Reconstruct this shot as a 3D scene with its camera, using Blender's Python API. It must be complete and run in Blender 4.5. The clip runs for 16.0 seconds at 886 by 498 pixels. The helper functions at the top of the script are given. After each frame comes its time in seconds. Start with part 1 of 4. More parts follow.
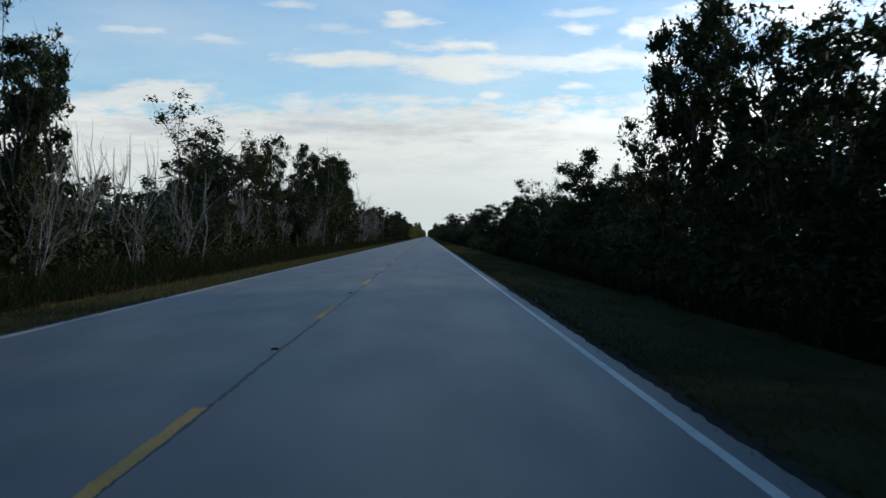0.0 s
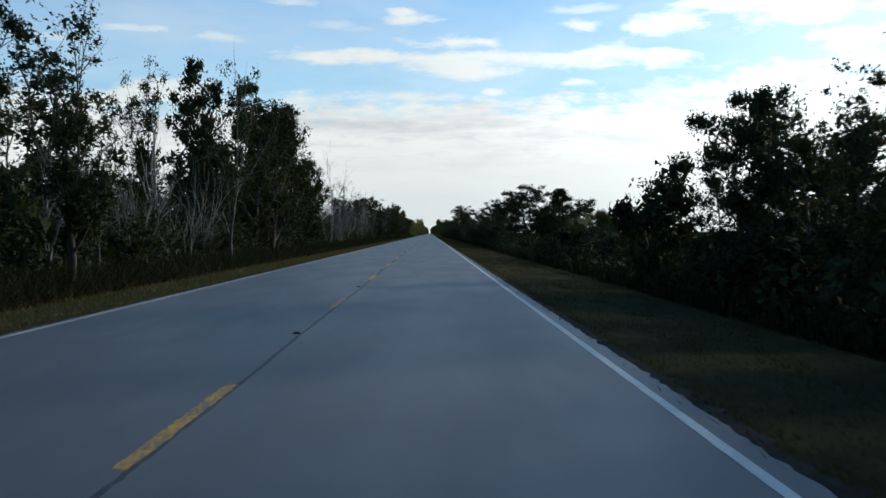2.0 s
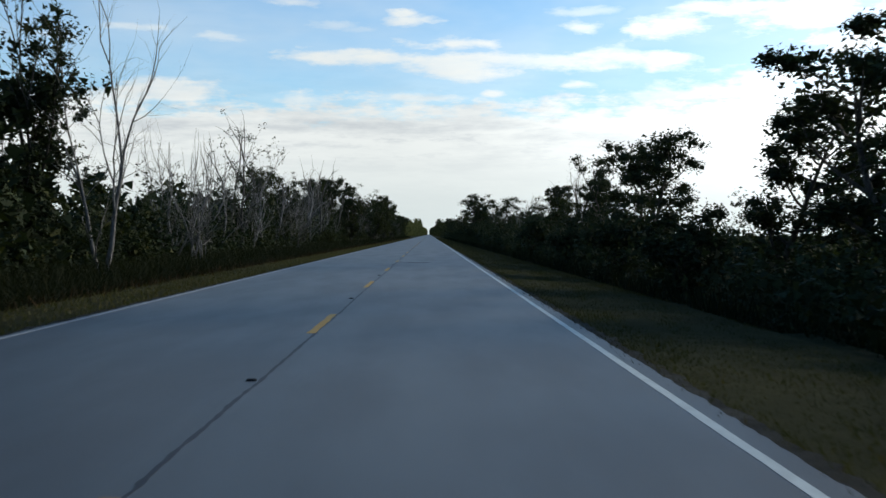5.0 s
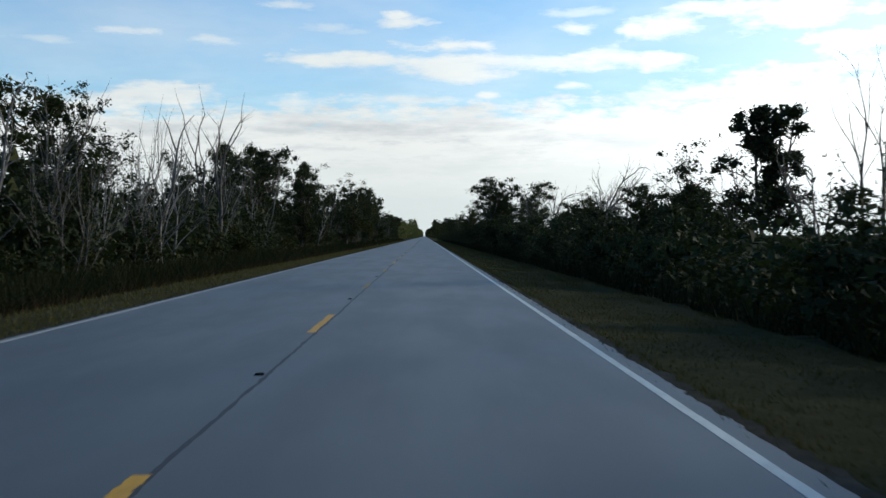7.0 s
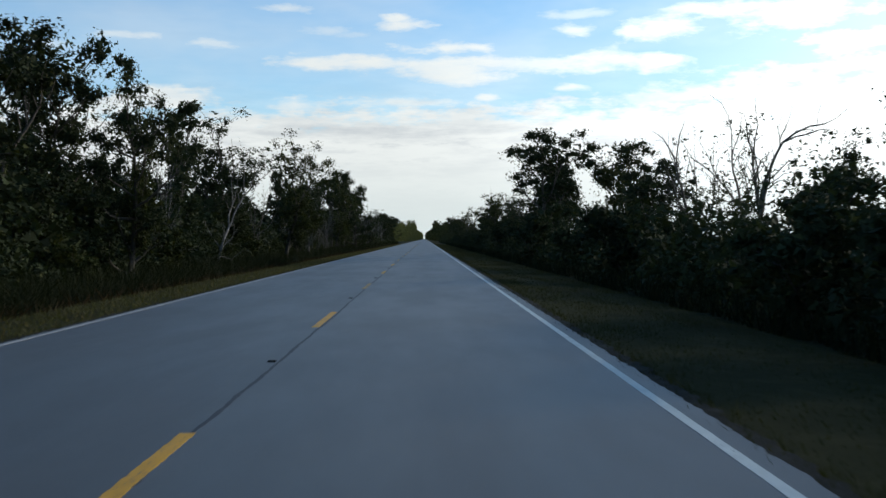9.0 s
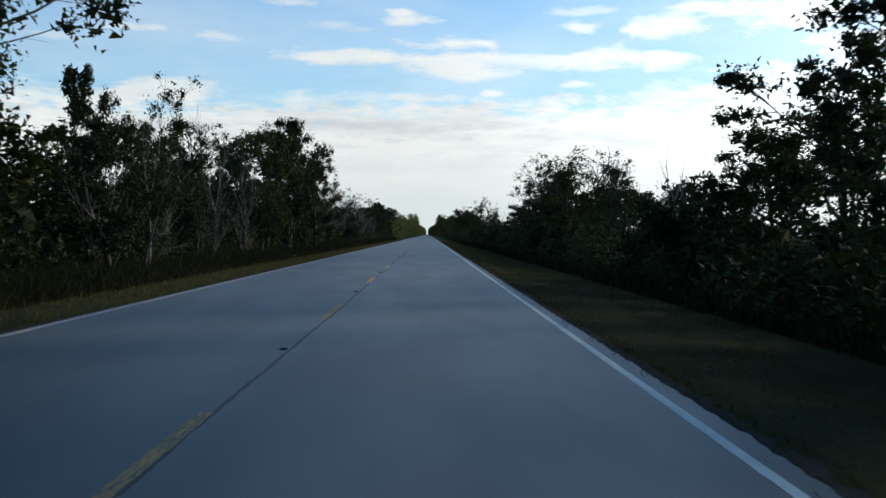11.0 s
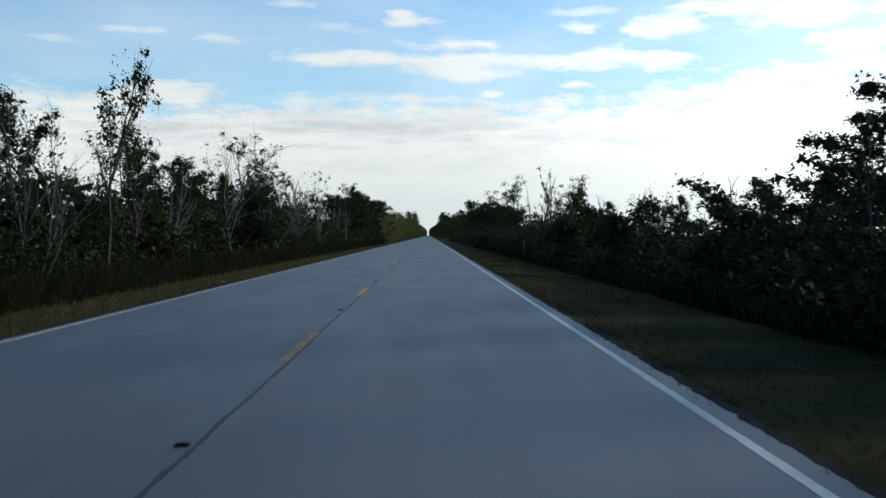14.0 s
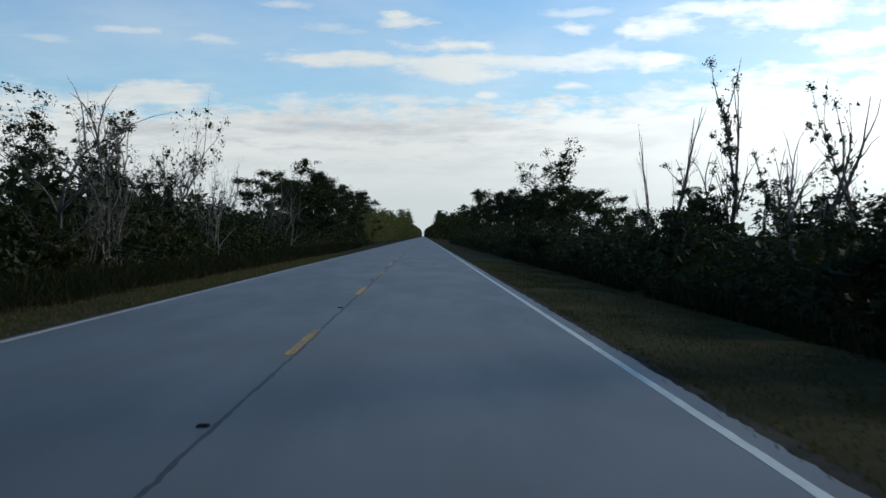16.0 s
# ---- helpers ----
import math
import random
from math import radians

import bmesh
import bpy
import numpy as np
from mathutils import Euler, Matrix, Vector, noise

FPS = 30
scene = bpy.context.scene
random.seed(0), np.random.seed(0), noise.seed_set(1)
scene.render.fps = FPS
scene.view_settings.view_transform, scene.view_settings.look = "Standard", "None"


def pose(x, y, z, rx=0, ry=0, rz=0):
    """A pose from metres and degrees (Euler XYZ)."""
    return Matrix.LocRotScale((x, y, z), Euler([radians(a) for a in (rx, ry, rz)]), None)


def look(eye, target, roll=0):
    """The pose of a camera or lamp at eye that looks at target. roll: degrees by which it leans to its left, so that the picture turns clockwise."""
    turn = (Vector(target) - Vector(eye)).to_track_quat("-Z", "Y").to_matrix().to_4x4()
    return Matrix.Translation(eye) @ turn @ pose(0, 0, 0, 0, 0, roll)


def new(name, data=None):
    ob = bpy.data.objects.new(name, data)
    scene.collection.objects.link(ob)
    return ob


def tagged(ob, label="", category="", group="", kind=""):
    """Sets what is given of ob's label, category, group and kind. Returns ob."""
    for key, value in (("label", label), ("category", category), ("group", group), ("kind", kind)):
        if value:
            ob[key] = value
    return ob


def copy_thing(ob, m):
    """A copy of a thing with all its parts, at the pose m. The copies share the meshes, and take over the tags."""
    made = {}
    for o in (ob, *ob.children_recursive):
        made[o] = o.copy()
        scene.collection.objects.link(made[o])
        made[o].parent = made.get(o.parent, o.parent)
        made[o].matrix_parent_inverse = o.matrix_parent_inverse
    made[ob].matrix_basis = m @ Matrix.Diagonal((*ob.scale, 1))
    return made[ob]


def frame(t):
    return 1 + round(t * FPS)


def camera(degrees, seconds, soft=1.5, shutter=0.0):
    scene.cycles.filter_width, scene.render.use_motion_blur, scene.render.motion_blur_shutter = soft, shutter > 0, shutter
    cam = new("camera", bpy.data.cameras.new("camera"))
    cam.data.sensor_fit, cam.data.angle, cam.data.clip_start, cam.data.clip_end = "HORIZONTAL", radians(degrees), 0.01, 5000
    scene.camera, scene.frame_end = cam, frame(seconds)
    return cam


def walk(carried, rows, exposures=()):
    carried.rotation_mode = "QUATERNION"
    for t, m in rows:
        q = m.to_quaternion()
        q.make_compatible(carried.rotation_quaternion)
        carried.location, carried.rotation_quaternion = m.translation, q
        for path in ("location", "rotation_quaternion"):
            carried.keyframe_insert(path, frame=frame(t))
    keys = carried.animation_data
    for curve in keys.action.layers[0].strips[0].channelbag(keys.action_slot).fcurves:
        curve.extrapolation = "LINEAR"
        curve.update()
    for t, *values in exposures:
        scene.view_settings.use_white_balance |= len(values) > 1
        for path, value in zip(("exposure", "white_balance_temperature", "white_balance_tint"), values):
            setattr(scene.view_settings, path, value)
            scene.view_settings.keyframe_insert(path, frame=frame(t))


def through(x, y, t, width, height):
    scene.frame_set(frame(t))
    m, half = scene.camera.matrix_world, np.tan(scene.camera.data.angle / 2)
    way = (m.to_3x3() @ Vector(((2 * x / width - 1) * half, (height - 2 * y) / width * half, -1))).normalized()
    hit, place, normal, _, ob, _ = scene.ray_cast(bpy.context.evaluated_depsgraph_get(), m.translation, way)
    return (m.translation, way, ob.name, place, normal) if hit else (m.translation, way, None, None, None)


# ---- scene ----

# ------------------------------------------------------------ camera and walk
cam = camera(45.5, 16.0, soft=1.5, shutter=0.09)
EYE = 1.328  # metres over the road
PATH = [  # seconds, x, y, yaw, pitch, roll
    (0, 1.767, 0, -0.84, -0.7, 0.06),
    (0.5, 1.753, 14.76, -0.73, -0.69, -0.27),
    (1, 1.762, 29.56, -0.77, -0.72, -0.08),
    (1.5, 1.755, 44.4, -0.79, -0.68, -0.08),
    (2, 1.755, 59.27, -0.69, -0.86, 0.27),
    (2.5, 1.714, 74.18, -0.64, -0.77, 0.01),
    (3, 1.688, 89.12, -0.69, -0.71, -0.13),
    (3.5, 1.667, 104.08, -0.68, -0.71, 0.12),
    (4, 1.61, 119.08, -0.62, -0.79, -0.31),
    (6.5, 1.559, 194.35, -1.03, -0.8, 0.15),
    (7, 1.589, 209.45, -0.98, -0.7, 0.23),
    (7.5, 1.604, 224.55, -0.91, -0.83, -0.01),
    (8, 1.651, 239.67, -1, -0.79, 0.14),
    (8.5, 1.642, 254.79, -0.94, -0.5, -0.01),
    (9, 1.687, 269.91, -0.98, -0.57, 0.54),
    (11.5, 1.658, 345.45, -0.8, -0.81, -0.24),
    (12, 1.687, 360.53, -0.8, -0.71, 0.07),
    (12.5, 1.607, 375.59, -0.89, -0.8, -0.08),
    (13, 1.577, 390.64, -0.81, -0.83, -0.35),
    (13.5, 1.561, 405.66, -0.79, -0.79, -0.33),
    (14, 1.535, 420.67, -0.77, -0.75, 0.14),
    (14.5, 1.464, 435.65, -0.81, -0.73, -0.27),
    (15, 1.443, 450.6, -0.99, -0.83, 0.08),
    (15.5, 1.508, 465.52, -1.11, -0.6, 0.42),
    (16, 1.531, 480.41, -1.04, -0.7, 0.12),
]
walk(cam, [(t, pose(x, y, EYE, 90 + pitch, roll, yaw)) for t, x, y, yaw, pitch, roll in PATH],
     exposures=[(0, -0.15, 6850, 4), (0.8, 0.0, 6850, 4), (15.0, 0.0, 6850, 4), (15.5, -0.15, 6850, 4), (16, -0.2, 6750, 4)])

# ------------------------------------------------------------ world and sun
SUN_AZ, SUN_EL = radians(60), radians(17.5)  # clockwise from the way ahead, over the horizon
SUN_DIR = Vector((math.sin(SUN_AZ) * math.cos(SUN_EL), math.cos(SUN_AZ) * math.cos(SUN_EL), math.sin(SUN_EL)))
SKY_STRENGTH, SUN_STRENGTH = 0.17, 3.4


class Graph:
    """Short hand for node trees."""

    def __init__(self, tree):
        self.tree = tree

    def node(self, kind, **props):
        n = self.tree.nodes.new(kind)
        for key, value in props.items():
            setattr(n, key, value)
        return n

    def put(self, socket, value):
        if isinstance(value, bpy.types.NodeSocket):
            self.tree.links.new(value, socket)
        else:
            socket.default_value = value

    def math(self, op, a, b=0.0, c=0.0):
        n = self.node("ShaderNodeMath", operation=op)
        for s, v in zip(n.inputs, (a, b, c)):
            self.put(s, v)
        return n.outputs[0]

    def ramp(self, value, lo, hi, to_lo=0.0, to_hi=1.0, smooth=True):
        n = self.node("ShaderNodeMapRange", interpolation_type="SMOOTHSTEP" if smooth else "LINEAR")
        for s, v in zip(n.inputs, (value, lo, hi, to_lo, to_hi)):
            self.put(s, v)
        return n.outputs[0]

    def mix(self, fac, a, b, blend="MIX"):
        n = self.node("ShaderNodeMix", data_type="RGBA", blend_type=blend)
        self.put(n.inputs[0], fac)
        self.put(n.inputs[6], a)
        self.put(n.inputs[7], b)
        return n.outputs[2]

    def noise(self, vector, scale, detail=4.0, rough=0.55, stretch=(1, 1, 1), shift=(0, 0, 0)):
        m = self.node("ShaderNodeMapping")
        self.put(m.inputs[0], vector)
        m.inputs[1].default_value, m.inputs[3].default_value = shift, stretch
        n = self.node("ShaderNodeTexNoise")
        self.put(n.inputs["Vector"], m.outputs[0])
        n.inputs["Scale"].default_value, n.inputs["Detail"].default_value = scale, detail
        n.inputs["Roughness"].default_value = rough
        return n.outputs[0]


def make_world():
    w = bpy.data.worlds.new("sky")
    scene.world = w
    w.use_nodes = True
    w.node_tree.nodes.clear()
    g = Graph(w.node_tree)
    d = g.node("ShaderNodeTexCoord").outputs["Generated"]
    xyz = g.node("ShaderNodeSeparateXYZ")
    g.put(xyz.inputs[0], d)
    x, y, z = xyz.outputs
    az = g.math("ARCTAN2", x, y)
    el = g.math("ARCSINE", z)
    flat = g.node("ShaderNodeCombineXYZ")
    g.put(flat.inputs[0], az)
    g.put(flat.inputs[1], el)
    flat = flat.outputs[0]
    sky = g.node("ShaderNodeTexSky", sky_type="NISHITA", sun_disc=False, sun_elevation=SUN_EL, sun_rotation=SUN_AZ,
                 air_density=1.0, dust_density=0.3, ozone_density=4.0)
    hsv = g.node("ShaderNodeHueSaturation")
    hsv.inputs["Saturation"].default_value = 1.15
    g.put(hsv.inputs["Color"], sky.outputs[0])
    blue = g.mix(1.0, hsv.outputs[0], (1.10 * SKY_STRENGTH, 1.10 * SKY_STRENGTH, 1.135 * SKY_STRENGTH, 1), "MULTIPLY")
    # closeness to the sun, 0 to 1
    dot = g.node("ShaderNodeVectorMath", operation="DOT_PRODUCT")
    g.put(dot.inputs[0], d)
    dot.inputs[1].default_value = SUN_DIR
    near = g.ramp(dot.outputs["Value"], 0.45, 0.98)
    # broken cloud: streaky noise, with the banks and wisps that stand ahead
    coarse = g.noise(flat, 9.0, 5.0, 0.6, (0.45, 1.6, 1), (3.1, 0.4, 0))
    fine = g.noise(flat, 30.0, 5.0, 0.6, (0.5, 1.7, 1), (1.3, 2.2, 0))
    tiny = g.noise(flat, 85.0, 4.0, 0.6, (0.5, 1.5, 1), (4.4, 8.1, 0))
    rag = g.math("ADD", g.math("MULTIPLY", g.math("SUBTRACT", coarse, 0.5), 0.9), g.math("MULTIPLY", g.math("SUBTRACT", fine, 0.5), 1.7))
    rag = g.math("ADD", rag, g.math("MULTIPLY", g.math("SUBTRACT", tiny, 0.5), 1.3))

    def puff(u, v, ru, rv, soft=0.9, hard=1.0):
        a = g.math("DIVIDE", g.math("SUBTRACT", az, u), ru)
        b = g.math("DIVIDE", g.math("SUBTRACT", el, v), rv)
        r = g.math("SQRT", g.math("ADD", g.math("MULTIPLY", a, a), g.math("MULTIPLY", b, b)))
        return g.math("MULTIPLY", g.ramp(g.math("ADD", g.math("SUBTRACT", 1.25, r), g.math("MULTIPLY", rag, 1.05)), -0.1, soft + 0.25), g.math("MULTIPLY", hard, g.ramp(fine, 0.2, 0.75, 0.7, 1.0)))

    cover = g.ramp(coarse, 0.50, 0.72, 0.0, 0.22)
    high = g.ramp(el, 0.22, 0.40)
    cover = g.math("MULTIPLY", cover, high)
    veil = g.ramp(g.noise(flat, 5.0, 5.0, 0.6, (0.5, 1.3, 1), (9.2, 3.3, 0)), 0.30, 0.75, 0.04, 0.42)
    veil = g.math("MULTIPLY", veil, g.ramp(el, 0.55, 0.24))
    cover = g.math("MAXIMUM", cover, veil)
    cover = g.math("MAXIMUM", cover, g.math("MULTIPLY", g.math("MULTIPLY", near, 0.5), g.ramp(el, 0.36, 0.22)))
    heap = 0.0
    for args in PUFFS:
        heap = g.math("MAXIMUM", heap, puff(*args))
    cover = g.math("MAXIMUM", cover, heap)
    bank = g.ramp(g.math("ADD", el, g.math("MULTIPLY", rag, -0.042)), 0.140, 0.106)
    cover = g.math("MAXIMUM", cover, bank)
    shade = g.ramp(g.noise(flat, 17.0, 6.0, 0.62, (0.4, 2.3, 1), (7.7, 1.9, 0)), 0.40, 0.66, 0.0, 1.0)
    band = g.math("MULTIPLY", g.ramp(el, 0.05, 0.10), g.ramp(el, 0.17, 0.12))
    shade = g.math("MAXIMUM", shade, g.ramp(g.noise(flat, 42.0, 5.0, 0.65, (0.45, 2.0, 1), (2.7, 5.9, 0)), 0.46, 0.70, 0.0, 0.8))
    shade = g.math("MULTIPLY", shade, g.math("ADD", 0.25, g.math("MULTIPLY", band, 0.75)))
    shade = g.math("MULTIPLY", shade, g.math("SUBTRACT", 1.0, g.math("MULTIPLY", near, 0.8)))
    shade = g.math("MULTIPLY", shade, g.math("SUBTRACT", 1.0, g.math("MULTIPLY", heap, 0.75)))
    white = g.mix(shade, (0.84, 0.875, 0.935, 1), (0.58, 0.625, 0.71, 1))
    glow = g.math("ADD", 1.0, g.math("MULTIPLY", near, 1.1))
    bright = g.node("ShaderNodeVectorMath", operation="SCALE")
    g.put(bright.inputs[0], white)
    g.put(bright.inputs["Scale"], glow)
    col = g.mix(cover, blue, bright.outputs[0])
    haze = g.ramp(el, 0.10, -0.01, 0.0, 0.75)
    col = g.mix(haze, col, (0.64, 0.73, 0.79, 1))
    bg = g.node("ShaderNodeBackground")
    g.put(bg.inputs[0], col)
    out = g.node("ShaderNodeOutputWorld")
    g.put(out.inputs[0], bg.outputs[0])


# clouds ahead: azimuth and height in radians, half sizes, softness, strength
PUFFS = (
    (-0.017, 0.199, 0.034, 0.007), (-0.026, 0.205, 0.016, 0.006), (-0.091, 0.194, 0.041, 0.007, 0.9, 0.6), (0.027, 0.179, 0.066, 0.008), (-0.083, 0.165, 0.067, 0.011),
    (-0.043, 0.163, 0.070, 0.008), (0.016, 0.158, 0.094, 0.013, 0.8), (0.033, 0.149, 0.053, 0.008), (0.075, 0.164, 0.117, 0.009), (0.104, 0.162, 0.082, 0.010, 0.8),
    (0.177, 0.162, 0.068, 0.013), (0.216, 0.161, 0.039, 0.013), (0.142, 0.140, 0.021, 0.005), (0.061, 0.132, 0.016, 0.005), (-0.014, 0.128, 0.071, 0.006, 0.9, 0.9),
    (-0.123, 0.125, 0.052, 0.008, 0.9, 0.9), (0.142, 0.191, 0.027, 0.008), (0.155, 0.206, 0.045, 0.006, 0.9, 0.6), (0.224, 0.191, 0.046, 0.016, 0.8), (0.339, 0.196, 0.094, 0.022),
    (0.391, 0.170, 0.055, 0.016), (0.291, 0.204, 0.043, 0.009), (0.251, 0.206, 0.066, 0.007, 0.9, 0.8), (-0.241, 0.130, 0.051, 0.013, 0.6), (-0.296, 0.122, 0.067, 0.011),
    (-0.358, 0.122, 0.075, 0.012), (-0.276, 0.185, 0.046, 0.006, 0.9, 0.8), (-0.193, 0.180, 0.036, 0.008, 0.9, 0.75), (-0.130, 0.213, 0.041, 0.006, 0.9, 0.8), (-0.342, 0.175, 0.042, 0.005, 0.9, 0.6),
    (-0.064, 0.190, 0.038, 0.005, 0.9, 0.5), (0.221, 0.127, 0.073, 0.008, 0.9, 0.8), (-0.032, 0.113, 0.194, 0.008, 0.9, 0.8), (0.40, 0.115, 0.24, 0.045), (0.62, 0.20, 0.12, 0.05),
    (-0.60, 0.14, 0.15, 0.03),
)
make_world()

sun = new("sun", bpy.data.lights.new("sun", "SUN"))
sun.data.energy, sun.data.angle, sun.data.color = SUN_STRENGTH, radians(9.0), (1.0, 0.93, 0.82)
sun.matrix_world = look(SUN_DIR * 60, (0, 0, 0))

# ------------------------------------------------------------ materials
def surface(name, rough=0.8, metal=0.0, spec=0.3):
    m = bpy.data.materials.new(name)
    m.use_nodes = True
    g = Graph(m.node_tree)
    b = m.node_tree.nodes["Principled BSDF"]
    b.inputs["Roughness"].default_value, b.inputs["Metallic"].default_value = rough, metal
    b.inputs["Specular IOR Level"].default_value = spec
    return m, g, b


def bump(g, b, height, strength, distance=0.02):
    n = g.node("ShaderNodeBump")
    n.inputs["Strength"].default_value, n.inputs["Distance"].default_value = strength, distance
    g.put(n.inputs["Height"], height)
    g.put(b.inputs["Normal"], n.outputs[0])


def place(g):
    return g.node("ShaderNodeNewGeometry").outputs["Position"]


def asphalt(name, base, contrast=1.0):
    m, g, b = surface(name, 0.5, 0.0, 0.58)
    p = place(g)
    grain = g.noise(p, 55.0, 3.0, 0.7)
    blot = g.noise(p, 0.9, 5.0, 0.6, (1, 0.22, 1))
    streak = g.noise(p, 2.4, 3.0, 0.55, (1, 0.012, 1))
    col = g.mix(g.ramp(streak, 0.35, 0.68), [c * 0.93 for c in base] + [1], [c * 1.06 for c in base] + [1])
    col = g.mix(g.math("MULTIPLY", g.ramp(blot, 0.42, 0.7), 0.16 * contrast), col, [c * 0.72 for c in base] + [1])
    col = g.mix(g.ramp(grain, 0.35, 0.7, 0.0, 0.5), col, [c * 1.5 for c in base] + [1])
    g.put(b.inputs["Base Color"], col)
    g.put(b.inputs["Roughness"], g.ramp(blot, 0.3, 0.7, 0.48, 0.55))
    bump(g, b, grain, 0.35, 0.006)
    return m


def paint(name, base, worn):
    """Road paint, chipped down to the asphalt."""
    m, g, b = surface(name, 0.6)
    p = place(g)
    chips = g.math("ADD", g.math("MULTIPLY", g.noise(p, 30.0, 4.0, 0.7, (1, 0.5, 1)), 0.7), g.math("MULTIPLY", g.noise(p, 1.3, 4.0, 0.6), 0.3))
    dirt = g.noise(p, 9.0, 4.0, 0.6, (1, 0.3, 1))
    col = g.mix(g.ramp(dirt, 0.35, 0.75, 0.0, 0.5), list(base) + [1], [c * 0.62 for c in base] + [1])
    col = g.mix(g.ramp(chips, worn, worn + 0.10), col, (0.075, 0.075, 0.078, 1))
    g.put(b.inputs["Base Color"], col)
    bump(g, b, chips, 0.3, 0.004)
    return m


def leafage(name, dark, light, glossy=0.75, through=0.12):
    """Leaves: each with a tint of its own, some light passing through."""
    m, g, b = surface(name, glossy, 0.0, 0.06)
    each = g.node("ShaderNodeNewGeometry").outputs["Random Per Island"]
    tree = g.node("ShaderNodeObjectInfo").outputs["Random"]
    blot = g.noise(place(g), 0.55, 3.0)
    k = g.math("ADD", g.math("MULTIPLY", each, 0.5), g.math("ADD", g.math("MULTIPLY", tree, 0.25), g.math("MULTIPLY", blot, 0.35)))
    col = g.mix(g.ramp(k, 0.2, 0.95, 0, 1, False), list(dark) + [1], list(light) + [1])
    col = g.mix(g.ramp(each, 0.93, 0.96), col, (light[0] * 1.35, light[1] * 1.1, light[2] * 0.9, 1))
    g.put(b.inputs["Base Color"], col)
    t = g.node("ShaderNodeBsdfTranslucent")
    g.put(t.inputs[0], g.mix(1.0, col, (1.2, 1.35, 0.6, 1), "MULTIPLY"))
    mixer = g.node("ShaderNodeMixShader")
    mixer.inputs[0].default_value = through
    g.put(mixer.inputs[1], b.outputs[0])
    g.put(mixer.inputs[2], t.outputs[0])
    g.put(m.node_tree.nodes["Material Output"].inputs[0], mixer.outputs[0])
    return m


def barky(name, dark, light, scale=14.0):
    m, g, b = surface(name, 0.85)
    p = place(g)
    grain = g.noise(p, scale, 5.0, 0.65, (1, 1, 0.25))
    patch = g.noise(p, 2.0, 3.0, 0.6)
    col = g.mix(g.ramp(grain, 0.32, 0.7), list(dark) + [1], list(light) + [1])
    col = g.mix(g.ramp(patch, 0.5, 0.75, 0, 0.6), col, [c * 0.55 for c in dark] + [1])
    tree = g.node("ShaderNodeObjectInfo").outputs["Random"]
    hsv = g.node("ShaderNodeHueSaturation")
    g.put(hsv.inputs["Value"], g.ramp(tree, 0, 1, 0.75, 1.25, False))
    g.put(hsv.inputs["Color"], col)
    g.put(b.inputs["Base Color"], hsv.outputs[0])
    bump(g, b, grain, 0.5, 0.02)
    return m


def turf(name, dark, light, dry):
    m, g, b = surface(name, 0.95, 0.0, 0.02)
    p = place(g)
    blades = g.noise(p, 38.0, 4.0, 0.7)
    tuft = g.noise(p, 2.2, 4.0, 0.6)
    patch = g.noise(p, 0.28, 4.0, 0.6)
    col = g.mix(g.ramp(blades, 0.3, 0.7), list(dark) + [1], list(light) + [1])
    col = g.mix(g.ramp(tuft, 0.42, 0.72, 0, 0.75), col, list(dry) + [1])
    col = g.mix(g.ramp(patch, 0.45, 0.7, 0, 0.5), col, [c * 0.6 for c in dark] + [1])
    g.put(b.inputs["Base Color"], col)
    bump(g, b, blades, 0.6, 0.04)
    return m


M_ROAD = asphalt("old_asphalt", (0.0475, 0.0480, 0.0442))
M_JOINT = turf("tar_and_dirt", (0.016, 0.016, 0.016), (0.026, 0.025, 0.024), (0.038, 0.035, 0.031))
M_CRACK = paint("dark_crack", (0.018, 0.018, 0.019), 0.54)
M_WHITE = paint("white_paint", (0.53, 0.55, 0.50), 0.60)
M_WHITE_OLD = paint("old_white_paint", (0.34, 0.335, 0.32), 0.52)
M_SOIL = turf("gravelly_soil", (0.024, 0.024, 0.020), (0.045, 0.043, 0.037), (0.070, 0.066, 0.056))
M_YELLOW = paint("yellow_paint", (0.50, 0.255, 0.014), 0.545)
M_YELLOW_WORN = paint("worn_yellow_paint", (0.46, 0.245, 0.02), 0.455)
M_GROUND = turf("marsh_ground", (0.014, 0.017, 0.008), (0.028, 0.031, 0.013), (0.045, 0.040, 0.022))
M_VERGE = turf("mown_grass", (0.028, 0.028, 0.012), (0.040, 0.039, 0.017), (0.054, 0.048, 0.022))
M_BLADE = leafage("grass_blades", (0.032, 0.033, 0.014), (0.055, 0.052, 0.023), 0.8, 0.25)
M_BLADE_PALE = leafage("pale_grass_blades", (0.044, 0.043, 0.020), (0.080, 0.072, 0.035), 0.8, 0.25)
M_DRY = leafage("dry_brown_grass", (0.020, 0.014, 0.007), (0.042, 0.027, 0.013), 0.8, 0.15)
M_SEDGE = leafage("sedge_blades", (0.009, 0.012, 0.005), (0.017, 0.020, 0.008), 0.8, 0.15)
M_LEAF = leafage("dark_leaves", (0.012, 0.016, 0.009), (0.037, 0.048, 0.022))
M_LEAF_OLIVE = leafage("olive_leaves", (0.014, 0.019, 0.007), (0.052, 0.060, 0.020))
# far leaves: distant sunlight and haze are put into this lighter colour
M_LEAF_FAR_LIT = leafage("far_leaves_painted_sunlight", (0.048, 0.054, 0.024), (0.112, 0.114, 0.052), 0.75, 0.25)
M_BARK = barky("brown_bark", (0.026, 0.022, 0.018), (0.075, 0.066, 0.054))
